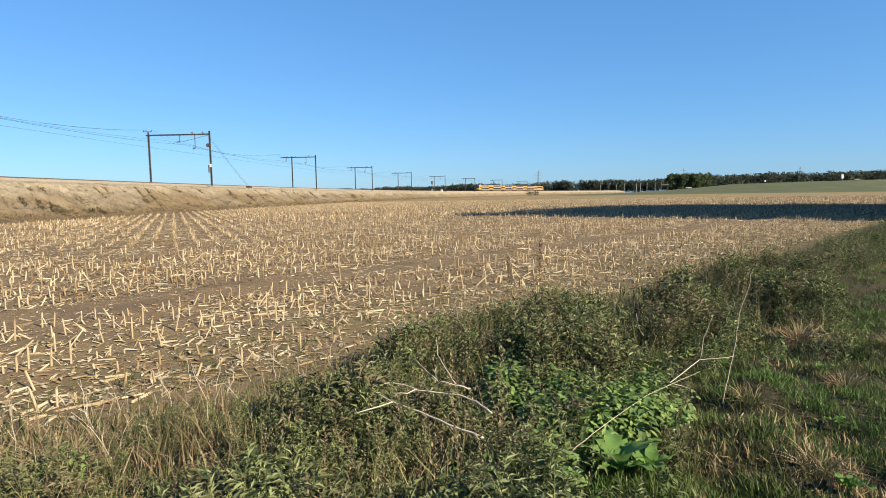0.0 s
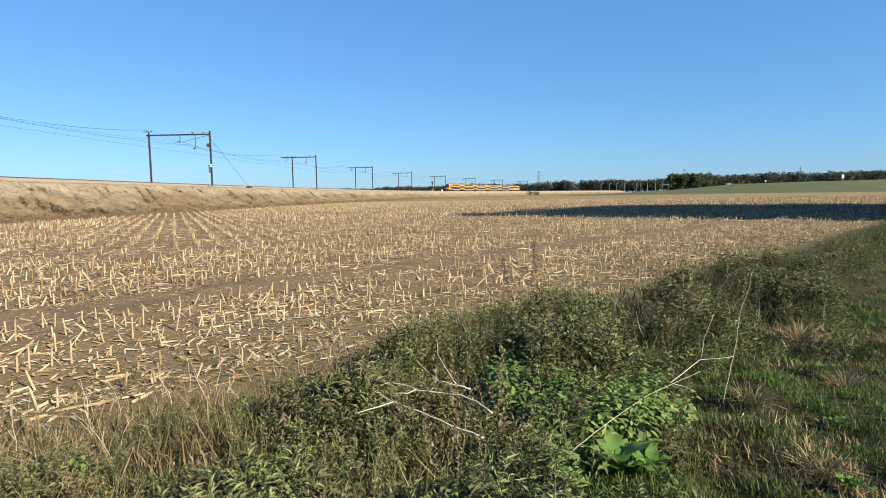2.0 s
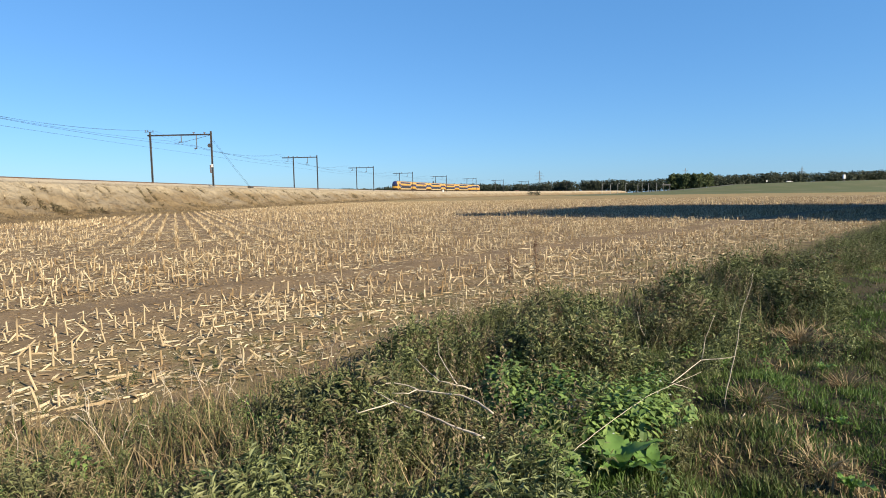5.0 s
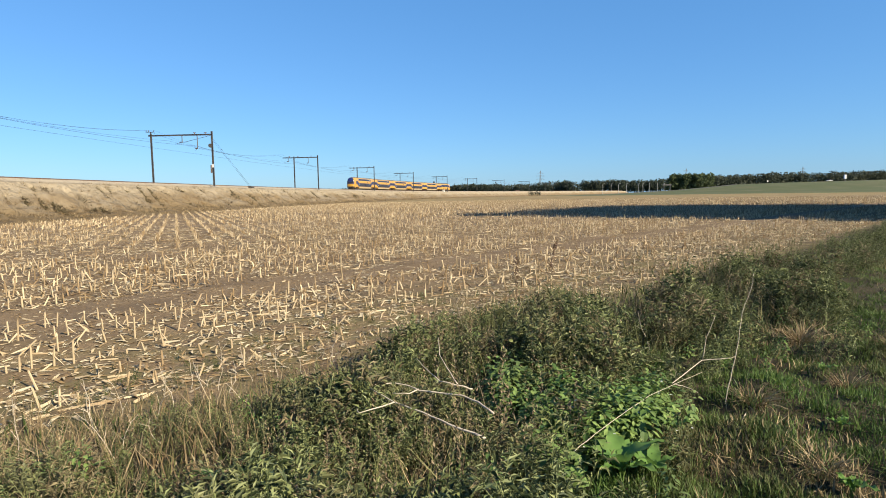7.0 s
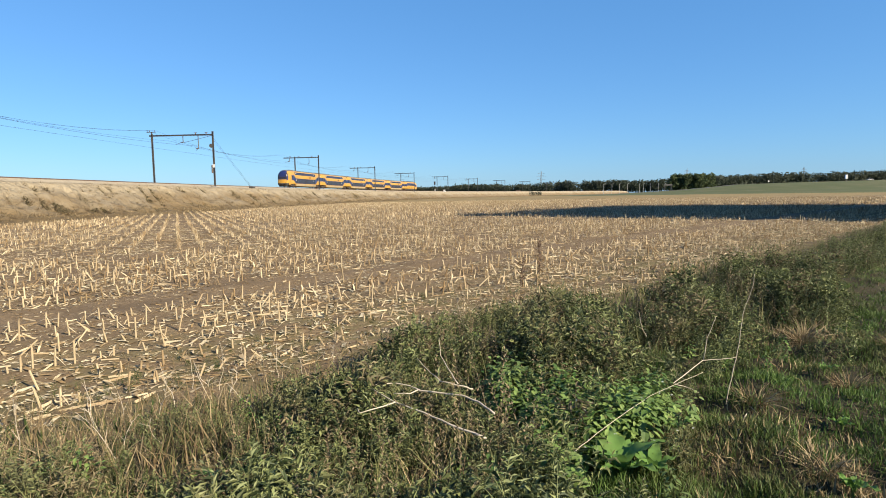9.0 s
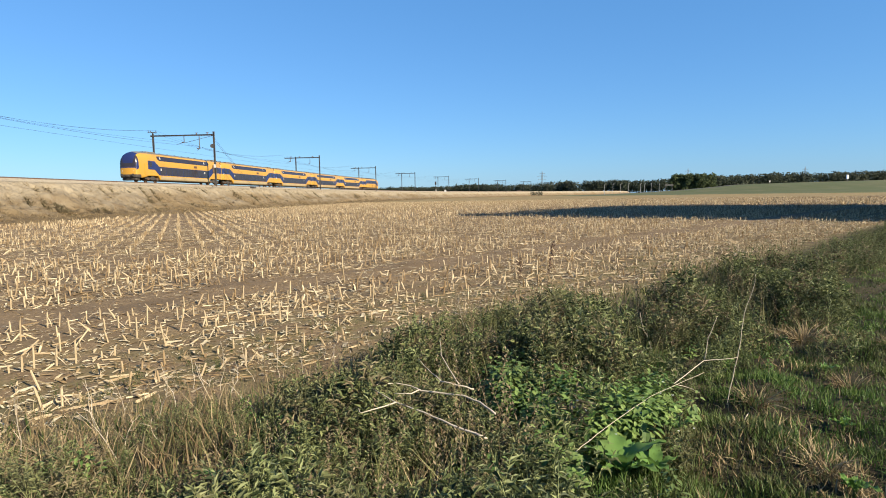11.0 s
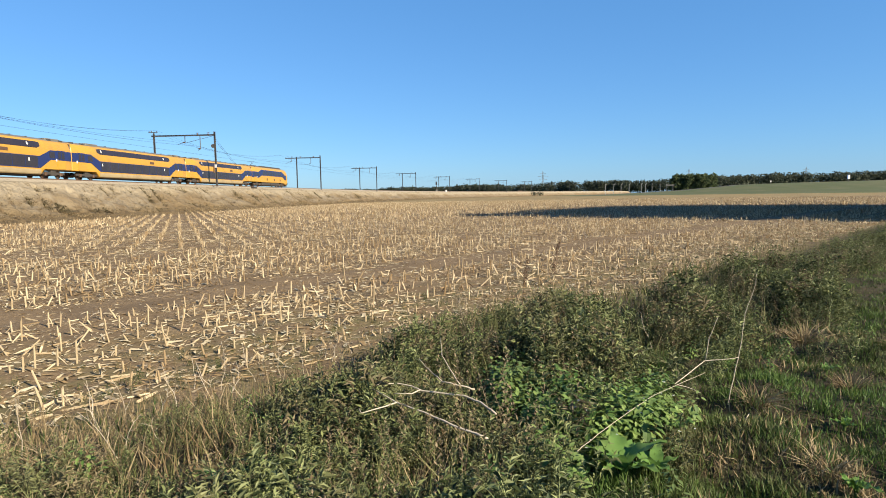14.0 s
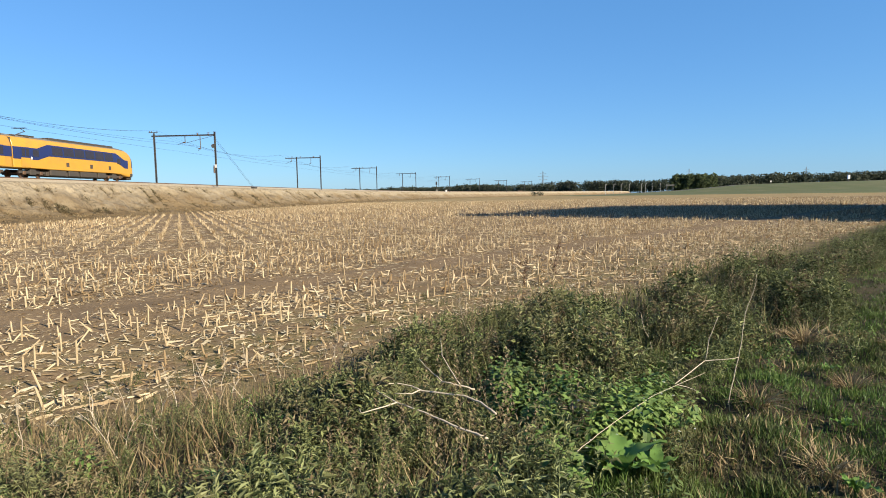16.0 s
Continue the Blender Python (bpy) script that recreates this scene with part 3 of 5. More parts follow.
def carriage(kind):
    """kind: middle, lead (a cab at the front) or motor (cab, one deck of windows, pantograph)."""
    cab = kind != "middle"
    names = {"middle": "yellow and blue double-deck train carriage with two window bands", "lead": "yellow double-deck driving carriage with a dark blue rounded cab front", "motor": "yellow and blue motor carriage with pantograph and rounded cab"}
    car = tagged(new("train_carriage"), names[kind], "train carriage", "carriages of the train")
    h = LENGTHS[kind] / 2 - 0.08
    body = part("body", shell(PROFILE, kind, True), M["yellow"], car, "", True)
    body.data.materials.append(M["blue"])
    body.data.materials.append(M["glass"])
    body.data.materials.append(M["dark"])
    for f in body.data.polygons:
        c, nrm = f.center, f.normal
        if cab and c.x > h - 0.5 and c.z > 2.0:
            f.material_index = 1
        if cab and c.x > h - 0.5 and 2.2 < c.z < 4.0 and abs(c.y) < 1.25:
            f.material_index = 2
        if cab and c.x > h - 0.9 and c.z < 1.0:
            f.material_index = 3
        f.use_smooth = abs(nrm.x) < 0.9 or c.x > h - 1
    roof = part("roof", shell(ROOF, kind, False), M["roof"], car, "dull grey roof with cross ribs", True)
    if cab:
        roof.data.materials.append(M["blue"])
        for f in roof.data.polygons:
            if f.center.x > h - 0.95:
                f.material_index = 1
    for x in np.arange(-h + 1.2, h - 3.2, 2.4):
        bm = bmesh.new()
        for y0, y1, z in ((-0.5, 0.5, 4.58),):
            block(bm, x - 0.06, x + 0.06, y0, y1, z, z + 0.105)
        part("roof_rib", bm, M["dark"], roof)
    for x0, x1 in ((-h + 1.0, -h + 3.4), (h - 6.2, h - 3.8)) if kind != "motor" else ((-h + 6.5, h - 3.6),):
        part("roof_unit", block(bmesh.new(), x0, x1, -0.75, 0.75, 4.45, 4.72 if kind != "motor" else 4.78, 0.06), M["roof"] if kind != "motor" else M["dark"], car, "roof ventilation housing")
    front = h - 2.7 if cab else h
    for side in (1, -1):
        if kind == "motor":
            xs = [-h + 0.03, -h + 3.6, -h + 5.4, h - 4.0, h - 2.2, h - 1.4]
            low, high = [1.98, 1.98, 2.52, 2.52, 1.80, 1.80], [3.28, 3.28, 3.84, 3.78, 2.95, 2.90]
            side_panel("blue_band", car, M["blue"], xs, low, high, side)
            for k in range(6):
                x = -h + 6.0 + k * 2.0
                side_panel("window", car, M["glass"], [x, x + 1.75], [2.68, 2.68], [3.66, 3.66], side, 0.02)
            for x in (-3.0, 1.5, 5.4):
                side_panel("vent", car, M["dark"], [x, x + 0.5], [1.45, 1.45], [1.95, 1.95], side)
        else:
            a, b = (-h + 5.4, h - 5.4) if not cab else (-h + 5.4, h - 6.0)
            step = (b - a - 0.5) / 9
            tail = [(-h + 0.03, 2.15, 3.25), (-h + 3.6, 2.15, 3.25), (a, 1.12, 2.48)]
            nose = [(b, 1.12, 2.48), (b + 1.3, 1.95, 3.25), (h - 2.9, 1.95, 3.25)]
            if not cab:
                nose = [(b, 1.12, 2.48), (h - 3.6, 2.15, 3.25), (h - 0.03, 2.15, 3.25)]
            rows = tail + nose
            side_panel("blue_band", car, M["blue"], [r[0] for r in rows], [r[1] for r in rows], [r[2] for r in rows], side)
            side_panel("upper_band", car, M["glass"], [a - 0.2, a + 0.3, b - 0.2, b + 0.4], [3.60, 3.38, 3.38, 3.60], [4.02, 4.10, 4.10, 4.02], side, 0.010)
            for k in range(9):
                x = a + 0.35 + k * step
                side_panel("window", car, M["glass"], [x, x + step - 0.12], [3.45, 3.45], [4.04, 4.04], side, 0.018)
                side_panel("window", car, M["glass"], [x, x + step - 0.08], [1.20, 1.20], [2.41, 2.41], side, 0.02)
            for x in (a + 1.6, b - 0.6):
                side_panel("class_sign", car, M["white"], [x, x + 0.22], [1.85, 1.85], [2.2, 2.2], side, 0.028)
                side_panel("class_sign", car, M["white"], [x, x + 0.22], [3.62, 3.62], [3.95, 3.95], side, 0.028)
            side_panel("emblem", car, M["rail"], [-4.3, -3.2], [2.75, 2.75], [3.1, 3.1], side, 0.014)
            side_panel("skirt", car, M["skirt"], [-h + 5.3, h - 5.3 if not cab else h - 6.4], [0.42, 0.42], [0.98, 0.98], side, 0.008)
        doors = [(-h + 1.1, 1.35), (-h + 2.9, 0.9)] + ([(h - 2.45, 1.35), (h - 3.9, 0.9)] if not cab else [(h - 3.9, 0.7)])
        for x, wd in doors:
            if wd < 1:
                side_panel("window", car, M["glass"], [x, x + wd], [2.35, 2.35], [3.1, 3.1], side, 0.02)
                continue
            d = side_panel("door", car, M["blue"], [x, x + wd], [2.16, 2.16], [3.3, 3.3], side, 0.02)
            for dx in (0.12, wd / 2 + 0.07):
                side_panel("pane", d, M["glass"], [x + dx, x + dx + wd / 2 - 0.2], [2.3, 2.3], [3.15, 3.15], side, 0.028)
            side_panel("door_leaf", car, M["yellow"], [x, x + wd], [1.12, 1.12], [2.14, 2.14], side, 0.018)
            side_panel("door_light", car, M["white"], [x + wd + 0.1, x + wd + 0.32], [2.0, 2.0], [2.3, 2.3], side, 0.024)
    bogie(car, -h + 3.0)
    bogie(car, h - (4.4 if cab else 3.0))
    part("underframe", block(bmesh.new(), -h + 5.2, h - 6.4, -1.15, 1.15, 0.25, 0.6 if kind != "motor" else 0.75, 0.05), M["dark"], car)
    if kind == "motor":
        for k, (x0, x1) in enumerate(((-h + 5.6, -h + 8.4), (-h + 8.8, -h + 10.6), (-h + 11.0, -h + 14.2), (-h + 14.5, -h + 16.2))):
            part("equipment_box", block(bmesh.new(), x0, x1, -1.36, 1.36, 0.3, 0.95, 0.06), M["dark"], car)
    for x in (-h + 2.9, -h + 0.9) + ((h - 2.9, h - 0.9) if not cab else ()):
        bm = block(bmesh.new(), x - 0.3, x + 0.3, -0.9, 0.9, 4.36, 4.62, 0.05)
        part("roof_vent", bm, M["dark"], car)
    rear = bmesh.new()
    block(rear, -h - 0.10, -h + 0.02, -1.25, 1.25, 1.05, 4.25, 0.03)
    part("gangway_bellows", rear, M["dark"], car)
    if not cab:
        part("gangway_bellows", block(bmesh.new(), h - 0.02, h + 0.10, -1.25, 1.25, 1.05, 4.25, 0.03), M["dark"], car)
    else:
        bm = bmesh.new()
        block(bm, h - 0.3, h + 0.4, -0.16, 0.16, 0.75, 1.05, 0.03)
        for y in (-0.85, 0.85):
            rod(bm, (h - 0.3, y, 1.0), (h + 0.28, y, 1.0), 0.1)
            rod(bm, (h + 0.24, y, 1.0), (h + 0.30, y, 1.0), 0.2, None, 12)
        part("coupler", bm, M["dark"], car)
        part("plough", block(bmesh.new(), h - 1.2, h - 0.1, -1.1, 1.1, 0.22, 0.62, 0.12), M["dark"], car)
        for y in (-0.82, 0.82):
            bm = rod(bmesh.new(), (h - 0.25, y, 1.62), (h + 0.02, y * 0.93, 1.62), 0.15, 0.15, 12)
            part("headlight", bm, M["white"], car, "round white headlight")
        for y in (-1, 1):
            part("wiper", rod(bmesh.new(), (h + 0.03, y * 0.3, 2.3), (h - 0.22, y * 0.65, 3.2), 0.02), M["dark"], car)
        side_panel("cab_door", car, M["yellow"], [h - 2.55, h - 1.95], [1.1, 1.1], [2.7, 2.7], 1, 0.016)
    if kind == "motor":
        p = tagged(new("pantograph"), "raised dark pantograph")
        p.parent = car
        x = -h + 3.3
        bm = rod(bmesh.new(), (x - 0.9, 0, 4.75), (x + 0.5, 0, 5.25), 0.05)
        rod(bm, (x + 0.5, 0, 5.25), (x - 0.3, 0, 5.52), 0.04)
        part("lower_arm", bm, M["steel"], p)
        bm = bmesh.new()
        for dx in (-0.45, -0.15):
            rod(bm, (x + dx, -0.8, 5.52), (x + dx, 0.8, 5.52), 0.035)
        part("collector_head", bm, M["dark"], p)
        part("base_frame", block(bmesh.new(), x - 1.1, x + 1.1, -0.6, 0.6, 4.62, 4.74, 0.03), M["dark"], p)
    return car


lead = carriage("lead")
middle = carriage("middle")
CARS = [lead, middle] + [copy_thing(middle, pose(0, 0, 0)) for _ in range(3)] + [carriage("motor")]


# ---- distance ----
def tree_template(rng, height, width, clumps, leaf, low=0.12):
    """Trunk, limbs and crown of many small leaf clumps: verts and tris of the crown, and the wood's mesh."""
    bm = bmesh.new()
    chain(bm, [(0, 0, -0.3), (0.1, 0.05, height * 0.3), (-0.05, 0.1, height * 0.6), (0.05, 0, height * 0.9)], height * 0.018 + 0.05, 0.05, 6)
    centres = []
    for k in range(9):
        a, z = k * 2.4 + rng.random(), height * (low + 0.15 + (0.75 - low) * k / 9)
        reach = width * (0.30 + 0.22 * rng.random()) * (1.0 - 0.45 * k / 9)
        tip = (math.cos(a) * reach, math.sin(a) * reach, z + reach * 0.5)
        chain(bm, [(0, 0, z - 0.4), (tip[0] * 0.5, tip[1] * 0.5, z + 0.1), tip], 0.09 * height / 15, 0.02, 4)
        centres.append((np.array(tip), width * (0.16 + 0.12 * rng.random())))
    centres.append((np.array([0, 0, height * 0.9]), width * 0.17))
    centres.append((np.array([0, 0, height * 0.62]), width * 0.27))
    pts = []
    for i in range(clumps):
        c, r = centres[i % len(centres)]
        d = rng.normal(size=3)
        d /= np.linalg.norm(d)
        pts.append(c + d * r * (0.55 + 0.5 * rng.random()) * np.array([1, 1, 1.15]))
    pts = np.array(pts)
    pts[:, 2] = np.maximum(pts[:, 2], height * low)
    quad = ([(-0.5, 0, 0), (0.1, -0.32, 0.1), (0.5, 0.05, 0), (-0.05, 0.36, -0.1)], [(0, 1, 2), (0, 2, 3)])
    n = len(pts)
    crown = scattered(quad, pts, rng.random(n) * 6.28, rng.random(n) * 2.6, rng.random(n) * 6.28, leaf * (0.6 + 0.8 * rng.random(n)))
    return crown, bm


RNG = np.random.default_rng(4)


def far_wood(name, line, trees, height, width, label, low=0.08, grow=1.0, clumps=280):
    """A belt of trees along a line of (x, y, base), as one mass."""
    templates = [tree_template(RNG, 1.0 * height, width, clumps, 2.0, low)[0] for _ in range(5)]
    line = np.array(line, float)
    seg = np.concatenate([[0], np.cumsum(np.hypot(*np.diff(line[:, :2], axis=0).T))])
    u = np.sort(RNG.random(trees)) * seg[-1]
    place = np.stack([np.interp(u, seg, line[:, k]) for k in range(3)], -1)
    place[:, :2] += RNG.normal(size=(trees, 2)) * (4.0, 10.0)
    pieces = []
    swell = 1 + 0.05 * np.sin(u / 37.0) + 0.03 * np.sin(u / 13.0 + 2)
    for k, tmpl in enumerate(templates):
        pick = np.arange(trees) % 5 == k
        m = pick.sum()
        size = (0.9 + 0.16 * RNG.random(m)) * swell[pick] * (grow + (1 - grow) * np.clip(u[pick] / 250, 0, 1))
        pieces.append(scattered(tmpl, place[pick], RNG.random(m) * 6.28, np.zeros(m), np.zeros(m), size))
    stuff(name, pieces, M["wood_leaf"], label, "wood")


far_wood("far_wood", [(-430, 1700, 0), (-250, 1480, 0), (60, 1120, 0), (205, 950, 0), (335, 860, 1)], 480, 17.5, 18, "dark green wood along the horizon behind the railway")
far_wood("far_wood", [(315, 700, 3), (420, 680, 4), (520, 655, 5), (900, 640, 5), (1400, 500, 5)], 480, 16.0, 18, "dark green wood behind the raised road", 0.08, 0.86)


far_wood("undergrowth", [(-250, 1475, 0), (60, 1115, 0), (205, 945, 0), (345, 850, 1)], 240, 7.5, 15, "low dark undergrowth at the foot of the far wood", 0.0, 1.0, 90)
far_wood("undergrowth", [(315, 692, 2), (420, 672, 3), (520, 647, 4), (900, 632, 4)], 130, 7.5, 15, "low dark undergrowth at the foot of the far wood", 0.0, 1.0, 90)


def dyke():
    """A grass slope that rises to the road on its crest."""
    xs = [20, 60, 110, 150, 180, 205, 225, 260, 337, 450, 700, 1100, 1800]
    crest = [-0.3, -0.3, 0.1, 1.5, 2.8, 4.6, 6.4, 7.2, 8.2, 8.8, 9, 9, 9]
    verts, faces = [], []
    rows = [(-130, 0.0), (-90, 0.14), (-40, 0.58), (-6, 1.0), (6, 1.0), (18, 0.7), (30, -0.1)]
    for x, c in zip(xs, crest):
        yc = 452 - max(0, x - 400) * 0.12
        for dy, k in rows:
            verts.append((x, yc + dy, c * k - (0.3 if k <= 0 else 0)))
    n = len(rows)
    for i in range(len(xs) - 1):
        for k in range(n - 1):
            a = i * n + k
            faces.append((a, a + n, a + n + 1, a + 1))
    tagged(mesh_object("road_dyke", verts, faces, M["meadow"], None, "", True), "green grass slope rising to a distant road", "grass slope", "", "structure")
    verts, faces = [], []
    for i, (x, c) in enumerate(zip(xs, crest)):
        yc = 452 - max(0, x - 400) * 0.12
        verts += [(x, yc - 4.5, c + 0.06), (x, yc + 4.5, c + 0.06), (x, yc + 4.5, c - 0.1), (x, yc - 4.5, c - 0.1)]
        if i:
            a = (i - 1) * 4
            faces += [(a + k, a + 4 + k, a + 4 + (k + 1) % 4, a + (k + 1) % 4) for k in range(4)]
    tagged(mesh_object("road", verts, faces, M["asphalt"]), "distant asphalt road on the crest of the slope", "road", "", "structure")


def crest_at(x):
    return float(np.interp(x, [20, 60, 110, 150, 180, 205, 225, 260, 337, 450, 700], [-0.3, -0.3, 0.1, 1.5, 2.8, 4.6, 6.4, 7.2, 8.2, 8.8, 9]))


dyke()


def tree(name, label, height, width, leaves, leaf, low, group, mat):
    crown, wood = tree_template(RNG, height, width, leaves, leaf, low)
    t = tagged(new(name), label, "tree", group)
    part("trunk", wood, M["bark"], t, "", True)
    me = bulk_mesh("crown", *crown)
    me.materials.append(M[mat])
    c = new("crown", me)
    c.parent = t
    return t


kinds = [tree("tree", "leafy dark green tree in a dense clump", 16.2, 11, 1300, 1.15, 0.02, "clump of trees beside the road", "clump_leaf") for _ in range(3)]
spots = [(206 + 1.75 * k + RNG.normal() * 0.8, 520 + RNG.normal() * 5, 0) for k in range(18)]
for k, (x, y, z) in enumerate(spots):
    m = pose(x, y, z, 0, 0, RNG.random() * 360)
    if k < 3:
        kinds[k].matrix_basis = m
    else:
        copy_thing(kinds[k % 3], m)
# the belt of trees whose shade falls across the field
kinds = [tree("tree", "tall leafy tree in the belt beside the field", 21.5, 9.5, 640, 1.1, 0.03, "tree belt beside the field", "wood_leaf") for _ in range(3)]
for k in range(48):
    n, a = 43.5 + (k % 12) * 2.75 + RNG.normal() * 0.4, -8 - 5.0 * (k // 12) + RNG.normal() * 1.2
    m = pose(0.6 * n - 0.8 * a, 0.8 * n + 0.6 * a, 0, 0, 0, RNG.random() * 360)
    if k < 3:
        kinds[k].matrix_basis = m
    else:
        copy_thing(kinds[k % 3], m)
bush = tree("bush", "low dark bush at the foot of the bank", 2.6, 6, 420, 0.5, 0.02, "bushes", "wood_leaf")
bush.matrix_basis = pose(78, 505, 0)
for x, y, z in ((84, 508, 0), (352, 428, 6.3), (340, 430, 6.2)):
    copy_thing(bush, pose(x, y, z, 0, 0, RNG.random() * 360))


def lamp_posts():
    p = tagged(new("street_lamp"), "thin pale street lamp post beside the far road", "street lamp", "street lamps")
    part("pole", rod(bmesh.new(), (0, 0, 0), (0, 0, 10.5), 0.22, 0.14, 8), M["grey_far"], p)
    part("arm", rod(bmesh.new(), (0, 0, 10.4), (1.6, 0, 10.9), 0.09), M["grey_far"], p)
    part("lamp_head", block(bmesh.new(), 1.4, 2.3, -0.2, 0.2, 10.8, 11.0, 0.04), M["grey_far"], p)
    for k, u in enumerate((0.2745, 0.2885, 0.301, 0.3145, 0.335, 0.342, 0.353, 0.3665, 0.378)):
        m = pose(u * 610, 610, 0, 0, 0, 10 * k)
        if k:
            copy_thing(p, m)
        else:
            p.matrix_basis = m


lamp_posts()


def pylon(x, y, turn):
    p = tagged(new("electricity_pylon"), "far grey lattice electricity pylon", "pylon", "electricity pylons")
    p.matrix_basis = pose(x, y, 0, 0, 0, turn)
    body = bmesh.new()
    levels = [(0, 4.2), (14, 2.9), (27, 1.9), (38, 1.2), (50, 0.9), (60, 0.15)]
    for (z0, w0), (z1, w1) in zip(levels, levels[1:]):
        for sx in (-1, 1):
            for sy in (-1, 1):
                rod(body, (sx * w0, sy * w0, z0), (sx * w1, sy * w1, z1), 0.22, None, 4)
            rod(body, (sx * w0, -w0, z0), (-sx * w1, -w1, z1), 0.13, None, 4)
            rod(body, (-w0, sx * w0, z0), (-w1, -sx * w1, z1), 0.13, None, 4)
    part("tower", body, M["pylon"], p)
    for z, w in ((38, 11), (46, 14), (53, 9)):
        bm = bmesh.new()
        for sy in (-0.9, 0.9):
            rod(bm, (-w, 0, z), (0, sy, z + 2.2), 0.13, None, 4), rod(bm, (w, 0, z), (0, sy, z + 2.2), 0.13, None, 4)
        rod(bm, (-w, 0, z), (w, 0, z), 0.16, None, 4)
        part("crossarm", bm, M["pylon"], p)


for x, y, a in ((254, 1500, 15), (622, 1500, 20), (917, 1500, 20)):
    pylon(x, y, a)


def far_things():
    g = tagged(new("road_gantry"), "dark steel gantry beside the far trees", "gantry")
    x0 = 0.388 * 500
    for dx in (0, 5.2):
        part("leg", rod(bmesh.new(), (x0 - dx, 500, 0), (x0 - dx, 500, 7.8), 0.3), M["steel"], g)
    part("crossbeam", block(bmesh.new(), x0 - 6, x0 + 1, 499.5, 500.5, 7.0, 8.0, 0.1), M["steel"], g)
    s = tagged(new("road_sign"), "white and blue sign board beside the far road", "road sign")
    x = 0.683 * 440
    z = crest_at(x)
    part("board", block(bmesh.new(), x - 0.3, x + 1.1, 439.8, 440, z + 1.6, z + 4.6, 0.05), M["white"], s)
    part("stripe", block(bmesh.new(), x - 1.0, x - 0.32, 439.8, 440, z + 1.6, z + 4.6, 0.05), M["bluewhite"], s)
    part("post", block(bmesh.new(), x - 0.1, x + 0.4, 439.8, 440.1, z - 0.6, z + 1.65), M["steel"], s)
    s = tagged(new("road_sign"), "small white marker board beside the far road", "road sign")
    x = 0.5525 * 445
    z = crest_at(x)
    part("board", block(bmesh.new(), x - 0.45, x + 0.45, 444.8, 445, z + 0.9, z + 2.2, 0.03), M["white"], s)
    part("post", block(bmesh.new(), x - 0.06, x + 0.06, 444.85, 445, z - 0.3, z + 0.95), M["steel"], s)
    h = tagged(new("shed"), "small white shed behind the railway", "shed")
    x, y = 0.131 * 640, 640
    part("wall", block(bmesh.new(), x - 2, x + 2, y - 2, y + 2, 0, 4.6, 0.05), M["white"], h)
    bm = bmesh.new()
    v = [bm.verts.new(c) for c in ((x - 2.3, y - 2.3, 4.5), (x + 2.3, y - 2.3, 4.5), (x + 2.3, y + 2.3, 4.5), (x - 2.3, y + 2.3, 4.5), (x - 2.3, y, 5.8), (x + 2.3, y, 5.8))]
    for f in ((0, 1, 5, 4), (2, 3, 4, 5), (0, 4, 3), (1, 2, 5), (0, 3, 2, 1)):
        bm.faces.new([v[k] for k in f])
    part("roof", bm, M["rail"], h)
    sg = tagged(new("railway_signal"), "railway signal mast with a dark head and white cabinet", "railway signal")
    sg.matrix_basis = along_track(366, -2.6, RAIL - 0.7)
    part("mast", rod(bmesh.new(), (0, 0, 0), (0, 0, 5.2), 0.13, None, 8), M["steel"], sg)
    part("signal_head", block(bmesh.new(), -0.5, 0.5, -0.35, -0.1, 4.6, 6.6, 0.12), M["dark"], sg)
    part("cabinet", block(bmesh.new(), -0.45, 0.45, -0.4, 0.4, 0, 1.7, 0.05), M["concrete"], sg)
    b = tagged(new("trackside_cabinet"), "white trackside cabinet beside the rails", "cabinet")
    b.matrix_basis = along_track(368, 1.9 + 0.9, RAIL - 0.65)
    part("body", block(bmesh.new(), -0.5, 0.5, -0.5, 0.5, 0, 1.4, 0.04), M["white"], b)
    part("lid", block(bmesh.new(), -0.56, 0.56, -0.56, 0.56, 1.4, 1.5, 0.02), M["grey_far"], b)


far_things()


def car(label, mat):
    v = tagged(new("car"), label, "car", "traffic on the far road")
    bm = block(bmesh.new(), -2.1, 2.1, -0.85, 0.85, 0.35, 0.9, 0.15)
    part("body", bm, mat, v)
    part("cabin", block(bmesh.new(), -1.3, 0.9, -0.75, 0.75, 0.88, 1.42, 0.2), M["glass"], v)
    for x in (-1.35, 1.35):
        for y in (-0.78, 0.78):
            part("wheel", rod(bmesh.new(), (x, y - 0.1, 0.32), (x, y + 0.1, 0.32), 0.32, None, 14), M["dark"], v)
    return v


CARS_FAR = [car("pale grey car driving on the far road", M["grey_far"]), car("white car driving on the far road", M["white"])]


